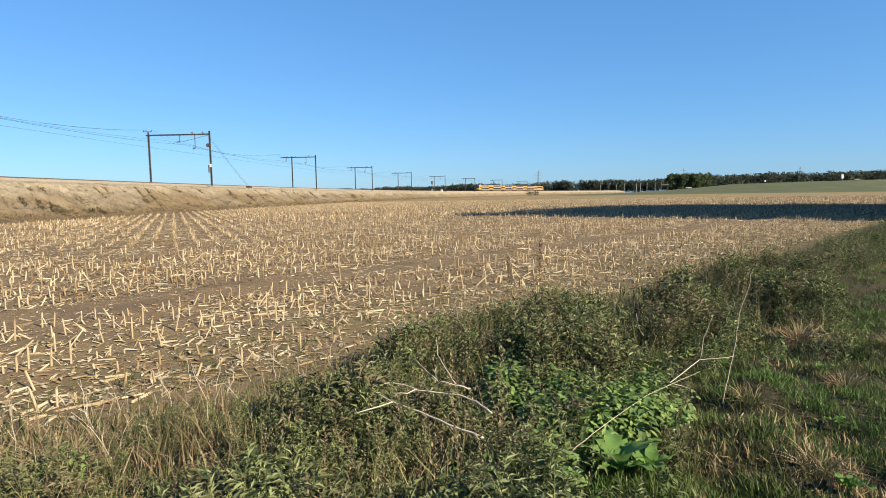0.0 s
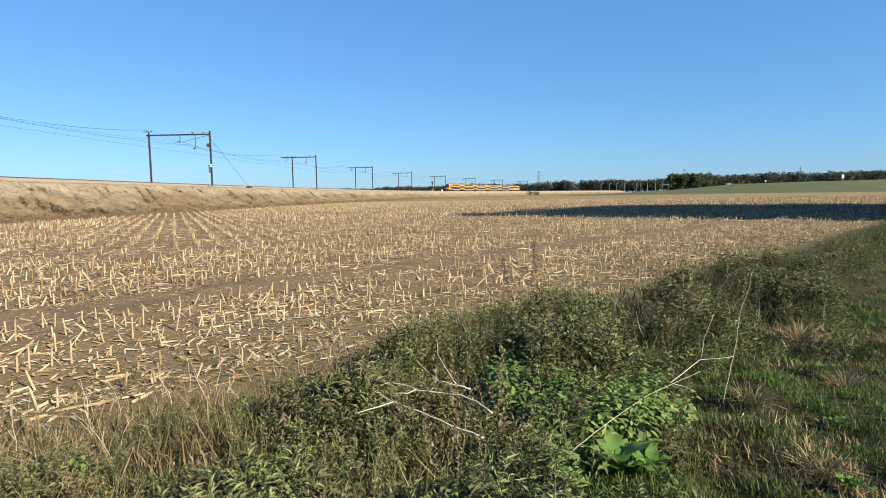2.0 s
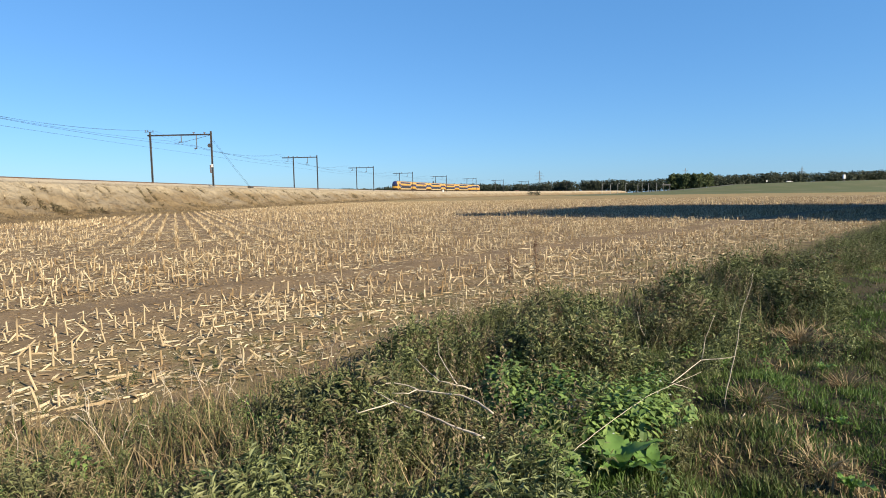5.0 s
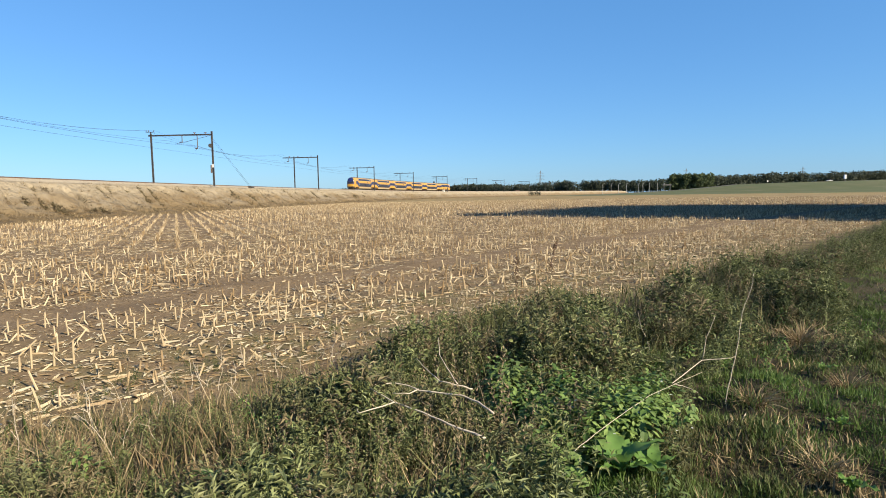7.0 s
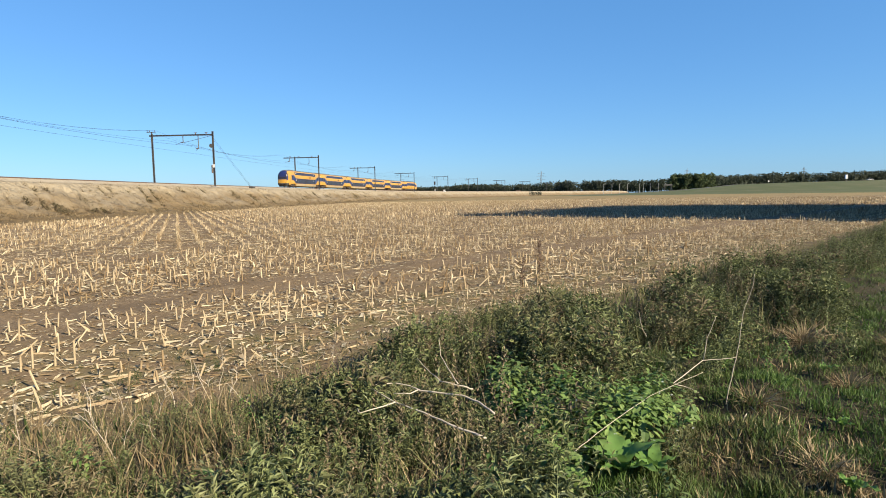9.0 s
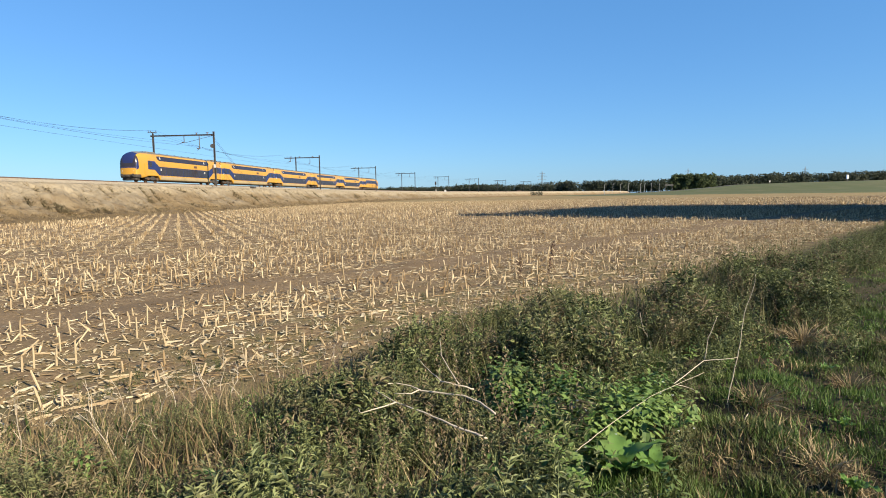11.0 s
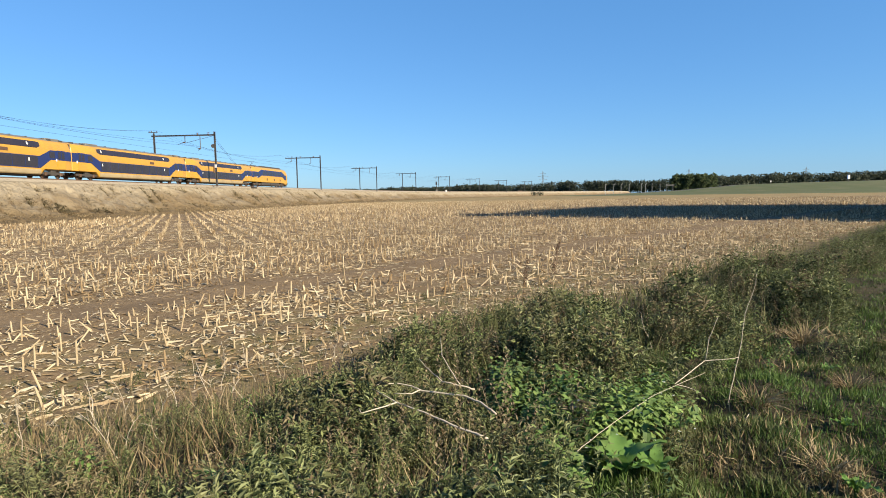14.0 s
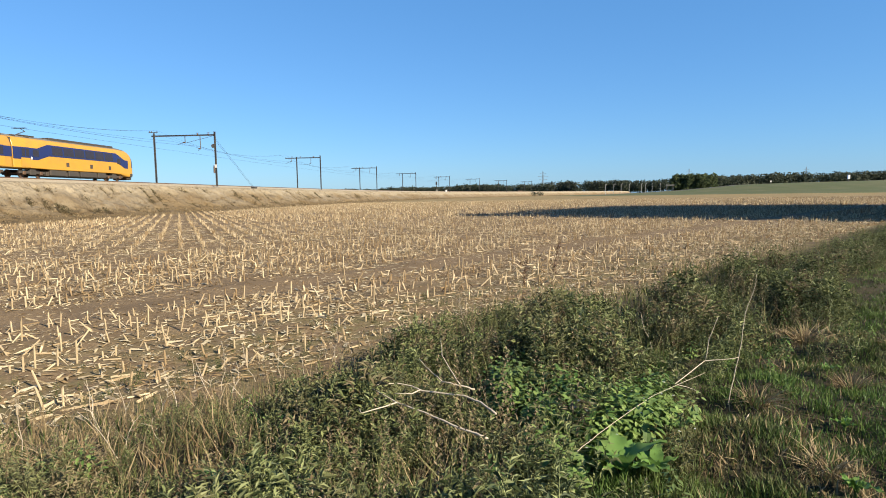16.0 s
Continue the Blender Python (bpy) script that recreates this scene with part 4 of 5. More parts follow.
# ---- stubble ----
def stub_template(rng, sides=6, detail=True):
    """A cut maize stalk: jointed tube with a slanted, frayed cut and a shred of leaf sheath. One unit tall."""
    verts, tris = [], []
    rings = [(0.0, 1.15), (0.45, 1.0), (0.5, 1.15), (1.0, 0.95)] if detail else [(0.0, 1.1), (1.0, 0.9)]
    slant, way = 0.15 * rng.random(), rng.random() * 6.28
    bend = rng.normal(size=2) * 0.03
    for z, r in rings:
        for k in range(sides):
            a = 6.2832 * k / sides
            cut = slant * math.cos(a - way) if z == 1.0 else 0
            verts.append((0.055 * r * math.cos(a) + bend[0] * z, 0.055 * r * math.sin(a) + bend[1] * z, z + cut))
    for i in range(len(rings) - 1):
        for k in range(sides):
            a, b = i * sides + k, i * sides + (k + 1) % sides
            tris += [(a, b, b + sides), (a, b + sides, a + sides)]
    top = (len(rings) - 1) * sides
    tris += [(top, top + k, top + k + 1) for k in range(1, sides - 1)]
    if detail:
        for _ in range(1 + int(rng.random() * 2.5)):      # sheath shreds
            a, k = rng.random() * 6.28, len(verts)
            c, s, ln, up = math.cos(a), math.sin(a), 0.25 + 0.5 * rng.random(), rng.random() * 0.5 - 0.35
            z0 = 0.3 + 0.4 * rng.random()
            for u, w in ((0, 0.06), (0.5, 0.055), (1, 0.01)):
                x, z = 0.06 + ln * u, max(0.02, z0 + up * u - 0.35 * u * u)
                verts += [(c * x - s * w, s * x + c * w, z), (c * x + s * w, s * x - c * w, z + 0.02)]
            tris += [(k, k + 1, k + 3), (k, k + 3, k + 2), (k + 2, k + 3, k + 5), (k + 2, k + 5, k + 4)]
    return np.array(verts), np.array(tris)


# true inside the wedge of ground that the camera sees, plus a margin
def in_view(x, y, wide=0.86, margin=2.0):
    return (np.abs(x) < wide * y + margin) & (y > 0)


def beside_track(x, y):
    ty = np.interp(y, TY, TX)
    th = np.interp(y, TY, HD)
    return (x - ty) * np.cos(th)


def field_points(reach, rng):
    """Places of the stalks: rows along the edge in the headland, then the main rows."""
    out = []
    # headland
    for k in range(-1, 18):
        e = 0.15 + 0.75 * k
        if k in (6, 7):
            continue
        step = 0.17
        d = np.arange(-30, reach, step) + rng.normal(size=len(np.arange(-30, reach, step))) * 0.04
        e_ = e + rng.normal(size=len(d)) * 0.035 + 0.12 * np.sin(d * 0.11 + 0.3)
        out.append(np.stack([EDGE_X + ED[0] * d + EN[0] * e_, EDGE_Y + ED[1] * d + EN[1] * e_], -1))
    c, s = math.cos(MAIN_TURN), math.sin(MAIN_TURN)
    for k in range(-260, 420):
        d = np.arange(-20, reach * 1.5, 0.2)
        d = d + rng.normal(size=len(d)) * 0.05
        a = k * 0.75 + rng.normal(size=len(d)) * 0.04
        x, y = a * c - d * s, a * s + d * c
        keep = edge_distance(x, y) > 14.0
        out.append(np.stack([x[keep], y[keep]], -1))
    p = np.concatenate(out)
    x, y = p[:, 0], p[:, 1]
    r = np.hypot(x, y)
    far = 0.915 * (x - 205) + 0.402 * (y - 270)
    keep = (in_view(x, y) | (r < 24)) & (r < reach) & ((edge_distance(x, y) > -0.2) | (x > 0.3)) & (beside_track(x, y) > 15.3) & (far < 0)
    keep &= rng.random(len(p)) < np.where(edge_distance(x, y) < 14, 0.9, 0.70)
    return p[keep]


def stubble():
    rng = np.random.default_rng(11)
    p = field_points(165, rng)
    r = np.hypot(p[:, 0], p[:, 1])
    flat = np.sin(p[:, 0] * 0.23 + 1) * np.sin(p[:, 1] * 0.31 + p[:, 0] * 0.1)
    p = p[~((flat > 0.72) & (rng.random(len(p)) < 0.7))]      # patches that were driven flat
    r = np.hypot(p[:, 0], p[:, 1])
    z = ground_height(p[:, 0], p[:, 1])
    order = np.argsort(r + 60 * ~in_view(p[:, 0], p[:, 1]))
    p, r, z = p[order], r[order], z[order]
    n = len(p)
    tall = np.clip(0.18 + 0.055 * rng.normal(size=n), 0.05, 0.30)
    tall *= np.where(edge_distance(p[:, 0], p[:, 1]) < 1.3, 0.72, 1.0)
    thick = 0.18 + 0.08 * rng.random(n)
    tilt = np.abs(rng.normal(size=n)) * 0.16
    bent = rng.random(n) < 0.30
    tilt = np.where(bent, 0.5 + 0.6 * rng.random(n), tilt)
    way, yaw = rng.random(n) * 6.28, rng.random(n) * 6.28
    place = np.column_stack([p, z - 0.012])
    fine = [stub_template(rng) for _ in range(8)]
    rough = [stub_template(rng, 3, False) for _ in range(3)]
    # the nearest ones are things of their own
    meshes = []
    for v, t in fine:
        me = bulk_mesh("maize_stub", v * np.array([0.175, 0.175, 0.2]), t)
        me.materials.append(M["straw"])
        meshes.append(me)
    own = 260
    for i in range(own):
        ob = new("maize_stub", meshes[i % 8])
        ob.matrix_basis = Matrix.Translation(place[i]) @ Matrix.Rotation(tilt[i], 4, (math.cos(way[i]), math.sin(way[i]), 0)) @ Matrix.Rotation(yaw[i], 4, "Z") @ Matrix.Diagonal((1, 1, tall[i] / 0.2, 1))
        tagged(ob, "leaning dry maize stub with a cut top" if bent[i] else "upright dry maize stub with a cut top", "maize stub", "maize stubs in rows")
    pieces = []
    near, far = np.arange(n) < 6000, np.arange(n) >= 6000
    near[:own] = False
    for group, forms in ((near, fine), (far, rough)):
        idx = np.flatnonzero(group)
        for k, form in enumerate(forms):
            j = idx[k::len(forms)]
            pieces.append(scattered(form, place[j], yaw[j], tilt[j], way[j], thick[j] * (1.0 if forms is fine else 1.7), tall[j]))
    stuff("maize_stubble", pieces, M["straw"], "pale dry maize stubble standing in rows on brown soil", "stubble")


def litter():
    """Broken stalks and husks that lie on the soil."""
    rng = np.random.default_rng(12)

    def spread(count, reach, near=3.0):
        r = near + (reach - near) * rng.random(count) ** 0.62
        a = rng.uniform(-0.72, 0.72, count)
        x, y = r * np.sin(a), r * np.cos(a)
        e = edge_distance(x, y)
        keep = (e > -0.35 - 0.6 * np.clip(x / 2, 0, 1)) & (beside_track(x, y) > 14.8)
        wheel = (e > 4.35) & (e < 5.75)
        keep &= ~(wheel & (rng.random(count) < 0.8))
        thick = np.sin(x * 0.9 + 0.7 * y) * np.sin(0.8 * y - 0.5 * x + 2)
        keep &= rng.random(count) < 0.62 + 0.38 * thick
        x, y = x[keep], y[keep]
        return np.column_stack([x, y, ground_height(x, y) + 0.006])
    stick = (np.array([(0, -0.045, 0.0), (0, 0.045, 0.0), (0, 0, 0.075), (1, -0.04, 0.0), (1, 0.04, 0.0), (1, 0, 0.07)]) - np.array([0.5, 0, 0]), np.array([(0, 3, 5), (0, 5, 2), (1, 2, 5), (1, 5, 4), (0, 2, 1), (3, 4, 5)]))
    strip = (np.array([(-0.5, -0.05, 0.0), (-0.5, 0.06, 0.02), (-0.15, -0.08, 0.1), (-0.15, 0.08, 0.13), (0.2, -0.07, 0.1), (0.2, 0.07, 0.05), (0.5, -0.01, 0.0), (0.5, 0.02, 0.03)]), np.array([(0, 2, 1), (1, 2, 3), (2, 4, 3), (3, 4, 5), (4, 6, 5), (5, 6, 7)]))
    flake = (np.array([(-0.5, -0.12, 0.02), (0.4, -0.16, 0.06), (0.5, 0.12, 0.02), (-0.4, 0.15, 0.09)]), np.array([(0, 1, 2), (0, 2, 3)]))
    shred = (np.array([(-0.5, -0.05, 0.01), (0.4, -0.06, 0.05), (0.5, 0.03, 0.02), (-0.4, 0.07, 0.06)]), np.array([(0, 1, 2), (0, 2, 3)]))
    for name, form, count, reach, lo, hi, mat, label in (
            ("shred_litter", shred, 90000, 34, 0.04, 0.20, "husk", "thin straw shreds strewn over the soil"),
            ("stalk_litter", stick, 24000, 62, 0.06, 0.27, "straw", "broken pale maize stalks lying on the soil"),
            ("husk_litter", strip, 52000, 42, 0.05, 0.19, "husk", "curled dry maize leaves and husks on the soil"),
            ("straw_litter", flake, 130000, 120, 0.05, 0.20, "husk", "small straw shreds scattered on the soil")):
        place = spread(count, reach)
        m = len(place)
        size = lo + (hi - lo) * rng.random(m) ** 1.8
        stuff(name, [scattered(form, place, rng.random(m) * 6.28, np.abs(rng.normal(size=m)) * 0.10, rng.random(m) * 6.28, size)], M[mat], label, "crop litter")


def clods():
    """Lumps of soil."""
    rng = np.random.default_rng(13)
    lump = (np.array([(1, 0, 0), (0, 1, 0.1), (-0.9, 0.1, 0), (0.1, -1, 0.05), (0.1, 0, 0.7), (0, 0, -0.4)]) * 0.5, np.array([(0, 1, 4), (1, 2, 4), (2, 3, 4), (3, 0, 4), (1, 0, 5), (2, 1, 5), (3, 2, 5), (0, 3, 5)]))
    r, a = 3.5 + 26 * rng.random(9000) ** 0.7, rng.uniform(-0.72, 0.72, 9000)
    x, y = r * np.sin(a), r * np.cos(a)
    keep = edge_distance(x, y) > -0.8
    x, y = x[keep], y[keep]
    m = len(x)
    stuff("soil_clods", [scattered(lump, np.column_stack([x, y, ground_height(x, y) + 0.004]), rng.random(m) * 6.28, rng.random(m) * 0.6, rng.random(m) * 6.28, 0.015 + 0.06 * rng.random(m) ** 3)], M["soil"], "small brown clods of soil between the stubble", "soil clods")


stubble()
litter()
clods()


# ---- verge ----
def blade(segments, curve, width):
    verts, tris = [], []
    for i in range(segments + 1):
        u = i / segments
        w = width * (1 - u ** 1.6) + 0.002
        verts += [(curve * u * u, -w, u - 0.25 * curve * u * u), (curve * u * u, w, u - 0.25 * curve * u * u)]
        if i:
            k = 2 * i
            tris += [(k - 2, k - 1, k + 1), (k - 2, k + 1, k)]
    return np.array(verts), np.array(tris)


def leaf_form(length, width, droop, fold=0.15):
    """A pointed leaf from the origin along +x."""
    verts, tris = [(0, 0, 0)], []
    rows = ((0.25, 0.75), (0.55, 1.0), (0.85, 0.5))
    for u, w in rows:
        z = -droop * u * u * length
        verts += [(u * length, -w * width, z + fold * width), (u * length, 0, z), (u * length, w * width, z + fold * width)]
    verts.append((length, 0, -droop * length))
    tris += [(0, 1, 2), (0, 2, 3)]
    for i in range(2):
        a = 1 + 3 * i
        tris += [(a, a + 3, a + 4), (a, a + 4, a + 1), (a + 1, a + 4, a + 5), (a + 1, a + 5, a + 2)]
    tris += [(7, 10, 8), (8, 10, 9)]
    return np.array(verts, float), np.array(tris)


def plant_form(rng, leaves, length, width, droop, spread=0.0, stem=0.006, low=0.15, simple=True):
    """An upright herb one unit tall: a stem with leaves that turn round it."""
    pieces = [(np.array([(-stem, 0, 0), (stem, 0, 0), (0, stem, 0), (0, 0, 1.0)]), np.array([(0, 1, 3), (1, 2, 3), (2, 0, 3)]))]
    for k in range(leaves):
        u = low + (1 - low) * (k + rng.random()) / leaves
        ln = length * (0.65 + 0.6 * rng.random()) * (1.15 - 0.65 * u)
        if simple:
            form = (np.array([(0, 0, 0), (0.5 * ln, -width * ln, -0.1 * droop * ln), (ln, 0, -droop * ln), (0.5 * ln, width * ln, -0.08 * droop * ln)]), np.array([(0, 1, 2), (0, 2, 3)]))
        else:
            form = leaf_form(ln, width * ln, droop)
        a = k * 2.4 + rng.random()
        reach = spread * rng.random() ** 0.5
        spot = np.array([[reach * math.cos(a), reach * math.sin(a), u]])
        v, t = scattered(form, spot, np.array([a]), np.array([-0.5 + 0.9 * rng.random()]), np.array([a]), np.array([1.0]))
        pieces.append((v, t))
    return joined(pieces)


def bushy_form(rng, branches, leaves, length, width):
    """A branching weed one unit tall: stem, side shoots and drooping narrow leaves along them."""
    thin = np.array([(0, 1, 3), (1, 2, 3), (2, 0, 3)])
    pieces = [(np.array([(-0.008, 0, 0), (0.008, 0, 0), (0, 0.008, 0), (0.02, 0.01, 0.95)]), thin)]
    for k in range(branches):
        a, z0 = k * 2.4 + rng.random(), 0.10 + 0.70 * k / branches
        reach, rise = (0.34 - 0.24 * k / branches) * (0.6 + 0.7 * rng.random()), 0.16 + 0.28 * rng.random()
        c, q = math.cos(a), math.sin(a)
        pieces.append((np.array([(-0.005, 0, z0), (0.005, 0, z0), (0, 0.005, z0), (c * reach, q * reach, z0 + rise)]), thin))
        for i in range(leaves):
            u = 0.15 + 0.85 * (i + rng.random()) / leaves
            ln = length * (0.55 + 0.7 * rng.random()) * (1.1 - 0.4 * u)
            w, droop = width * ln * (0.8 + 0.4 * rng.random()), -0.1 + 0.7 * rng.random()
            form = (np.array([(0, 0, 0), (0.45 * ln, -w, 0.04 * ln), (ln, 0, -droop * ln), (0.45 * ln, w, 0.06 * ln)]), np.array([(0, 1, 2), (0, 2, 3)]))
            b = a + (1.1 if i % 2 else -1.1) * (1 - 0.6 * u) + rng.normal() * 0.5
            spot = np.array([[c * reach * u, q * reach * u, z0 + rise * u]])
            pieces.append(scattered(form, spot, np.array([b]), np.array([-1.2 + 1.5 * rng.random()]), np.array([b]), np.array([1.0])))
    return joined(pieces)


def verge():
    rng = np.random.default_rng(21)

    def spread(count, e0, e1, reach, near=1.9, wide=0.80):
        out, got = [], 0
        while got < count:
            r = near + (reach - near) * rng.random(count * 2) ** 1.15
            a = rng.uniform(-0.75, 0.75, count * 2)
            x, y = r * np.sin(a), r * np.cos(a)
            e = edge_distance(x, y) + 0.35 * np.sin(0.9 * x + 0.5 * y) + 0.2 * np.sin(2.3 * x - 1.3 * y)
            keep = (e > e0) & (e < e1) & in_view(x, y, wide, 0.6)
            p = np.stack([x, y, e], -1)[keep]
            out.append(p)
            got += len(p)
        p = np.concatenate(out)[:count]
        return p

    def lay(name, forms, pts, tall, mat, label, category, tilt=0.2, size=None, sink=0.01):
        pieces, n = [], len(pts)
        place = np.column_stack([pts[:, :2], ground_height(pts[:, 0], pts[:, 1]) - sink])
        yaw, way, lean = rng.random(n) * 6.28, rng.random(n) * 6.28, np.abs(rng.normal(size=n)) * tilt
        size = tall if size is None else size
        for k, f in enumerate(forms):
            j = slice(k, None, len(forms))
            pieces.append(scattered(f, place[j], yaw[j], lean[j], way[j], size[j], tall[j]))
        stuff(name, pieces, M[mat], label, category)

    left = lambda p: np.clip((0.2 - p[:, 0]) / 2.0, 0, 1)      # the verge is barer where it meets the field's corner
    clump = lambda p: np.sin(2.6 * p[:, 0] + 1.6 * p[:, 1]) * np.sin(2.3 * p[:, 1] - 1.5 * p[:, 0] + 1) + 0.35 * np.sin(7 * p[:, 0] + 3 * p[:, 1]) * np.sin(6 * p[:, 1] - 4 * p[:, 0])
    # dense dark weeds between field and path: leafy ones nearby, plainer ones further on
    bushy = [bushy_form(rng, 11, 8, 0.125, 0.16) for _ in range(4)] + [bushy_form(rng, 9, 9, 0.15, 0.13) for _ in range(3)]
    forms = [plant_form(rng, 46, 0.17, 0.16, 0.55, 0.12) for _ in range(6)]

    inset = lambda p: 0.75 * np.clip(p[:, 0] / 3.5, 0, 1)
    # plants left out before the dock so that the camera sees it
    dock_sight_gap = lambda x, y: np.hypot((x - 1.0) / 0.30, (y - 2.9) / 0.44) < 1

    def weeds(count, reach, near, shapes, fill, mat, label, lowest=-3.5):
        p = spread(count, lowest, -0.35, reach, near)
        herb_spot = ((p[:, 0] - 0.88) / 0.66) ** 2 + ((p[:, 1] - 3.85) / 0.85) ** 2 < 1
        herb_spot &= rng.random(len(p)) < 0.86
        herb_spot |= dock_sight_gap(p[:, 0], p[:, 1])
        p = p[~herb_spot & (rng.random(len(p)) < 0.10 + np.clip((-0.45 - inset(p) - p[:, 2]) / 1.1, 0, 1))]
        tall = np.clip(0.11 + 0.22 * np.clip((-0.45 - inset(p) - p[:, 2]) / 1.2, 0, 1), 0.08, 0.5) * (0.5 + 0.8 * rng.random(len(p))) * (1 + 0.60 * clump(p))
        keep = (rng.random(len(p)) > 0.25 * left(p)) & (rng.random(len(p)) < fill + 0.9 * clump(p))
        lay("verge_weeds", shapes, p[keep], (tall * (1 - 0.42 * left(p)))[keep], mat, label, "weeds", 0.30)

    weeds(3500, 12, 1.9, bushy, 1.1, "weed", "dense dark green leafy weeds along the field edge")
    weeds(1100, 14, 1.9, bushy, 0.6, "dusk", "withering brownish weeds along the field edge")
    weeds(1000, 7, 1.9, bushy, 1.0, "weed", "low dark green leafy weeds beside the path", -4.2)
    weeds(3000, 34, 10, forms, 0.7, "weed", "dense dark green weeds further along the field edge")
    # low plants that creep into the field
    p = spread(450, -0.7, 1.4, 22)
    lay("field_weeds", forms[:3], p, 0.05 + 0.10 * rng.random(len(p)), "grass", "small green weeds at the edge of the stubble", "weeds", 0.3)
    # grass of the path and between the weeds
    blades = [blade(3, c, w) for c, w in ((0.25, 0.045), (0.5, 0.035), (0.1, 0.05), (0.7, 0.04))]
    p = spread(62000, -14, -2.9, 26)
    patch = 0.6 * np.sin(p[:, 0] * 1.7 + 0.6 * p[:, 1]) * np.sin(1.3 * p[:, 1] - 0.7 * p[:, 0] + 1) + 0.5 * np.sin(6.1 * p[:, 0] + 2 * p[:, 1]) * np.sin(5.3 * p[:, 1] - 2.7 * p[:, 0])
    keep = rng.random(len(p)) < 0.50 + 0.85 * patch
    tall = 0.035 + 0.085 * rng.random(len(p)) + 0.13 * np.clip(patch, 0, 1)
    lay("path_grass", blades, p[keep], tall[keep] * 0.55, "grass", "short patchy green grass of the field path", "grass", 0.45)
    p = spread(4500, -3.3, -0.4, 16)
    lay("verge_grass", blades, p, (0.07 + 0.19 * rng.random(len(p)) ** 1.5) * (1 - 0.4 * left(p)), "grass", "green grass between the weeds of the verge", "grass", 0.35)
    p = spread(3600, -3.8, -0.45, 7)
    p = p[rng.random(len(p)) < 0.12 + 0.88 * left(p)]
    lay("verge_grass", blades, p, (0.06 + 0.12 * rng.random(len(p))), "grass", "tall green grass near the field corner", "grass", 0.3)
    p = spread(30000, -14, -3.0, 14)
    lay("short_path_grass", [blade(1, 0.4, 0.07), blade(1, 0.9, 0.06)], p, 0.025 + 0.05 * rng.random(len(p)), "grass", "thin short grass cover of the field path", "grass", 0.6)
    # tussocks of the path
    low_blades = [blade(2, c, w) for c, w in ((0.25, 0.05), (0.6, 0.04), (0.1, 0.055))]
    n = 1100
    c = spread(n, -14, -3.2, 17)
    count = rng.integers(26, 60, n)
    who = np.repeat(np.arange(n), count)
    off = rng.normal(size=(len(who), 2)) * (0.045 + 0.05 * rng.random(n))[who, None]
    p = np.column_stack([c[who, :2] + off, c[who, 2]])
    tall = (0.06 + 0.09 * rng.random(n))[who] * (0.6 + 0.6 * rng.random(len(who)))
    fresh = (np.sin(1.3 * c[:, 0] + 0.5 * c[:, 1]) * np.sin(0.9 * c[:, 1] - 0.4 * c[:, 0]) + 0.35 * rng.normal(size=n) > -0.7)[who]
    lay("path_tussocks", low_blades, p[fresh], tall[fresh] * 0.7, "lush", "fresh green grass tussocks of the field path", "grass", 0.5)
    lay("path_tussocks", low_blades, p[~fresh], tall[~fresh] * 0.75, "hay", "dead tan grass tussocks of the field path", "dry grass", 0.7)
    # the verge goes on beside and behind the viewer
    r, a = 1.2 + 9 * rng.random(16000) ** 0.8, rng.random(16000) * 6.28
    p = np.stack([r * np.sin(a), r * np.cos(a), edge_distance(r * np.sin(a), r * np.cos(a))], -1)
    p = p[~in_view(p[:, 0], p[:, 1], 0.8, 0.6) & (p[:, 2] < -0.6)]
    lay("verge_grass", blades, p, 0.05 + 0.13 * rng.random(len(p)), "grass", "patchy green grass of the verge", "grass", 0.4)
    lay("verge_weeds", forms, p[::14], 0.10 + 0.20 * rng.random(len(p[::14])), "weed", "low dark green weeds of the verge", "weeds", 0.3)
    # dry grass
    p = spread(3000, -14, -3.1, 24)
    patch = np.sin(p[:, 0] * 1.1 - 0.9 * p[:, 1]) * np.sin(1.9 * p[:, 1] + 0.8 * p[:, 0] + 2)
    p = p[rng.random(len(p)) < 0.25 + 0.8 * np.clip(patch, 0, 1)]
    lay("dry_path_grass", [blade(2, 1.1, 0.035), blade(2, 0.6, 0.03)], p, 0.04 + 0.09 * rng.random(len(p)), "hay", "flattened dry grass on the field path", "dry grass", 0.9)
    p = spread(13000, -3.4, -0.4, 9)
    p = p[rng.random(len(p)) < 0.12 + 0.75 * left(p)]
    lay("dry_verge_grass", [blade(3, 0.35, 0.014), blade(3, 0.15, 0.011), blade(3, 0.8, 0.018)], p, 0.09 + 0.24 * rng.random(len(p)) ** 2.0, "hay", "dry straw-coloured grass among the weeds", "dry grass", 0.4)
    # tall olive grass that stands through the weeds
    p = spread(8000, -3.5, -0.35, 22)
    p = p[(rng.random(len(p)) < (0.62 - 0.4 * clump(p)) * (1 - 0.5 * left(p)))]
    lay("olive_grass", [blade(3, 0.3, 0.011), blade(3, 0.12, 0.009), blade(3, 0.6, 0.013)], p, (0.12 + 0.26 * rng.random(len(p))) * (1 - 0.35 * left(p)), "olive", "tall olive-green grass among the verge weeds", "grass", 0.28)
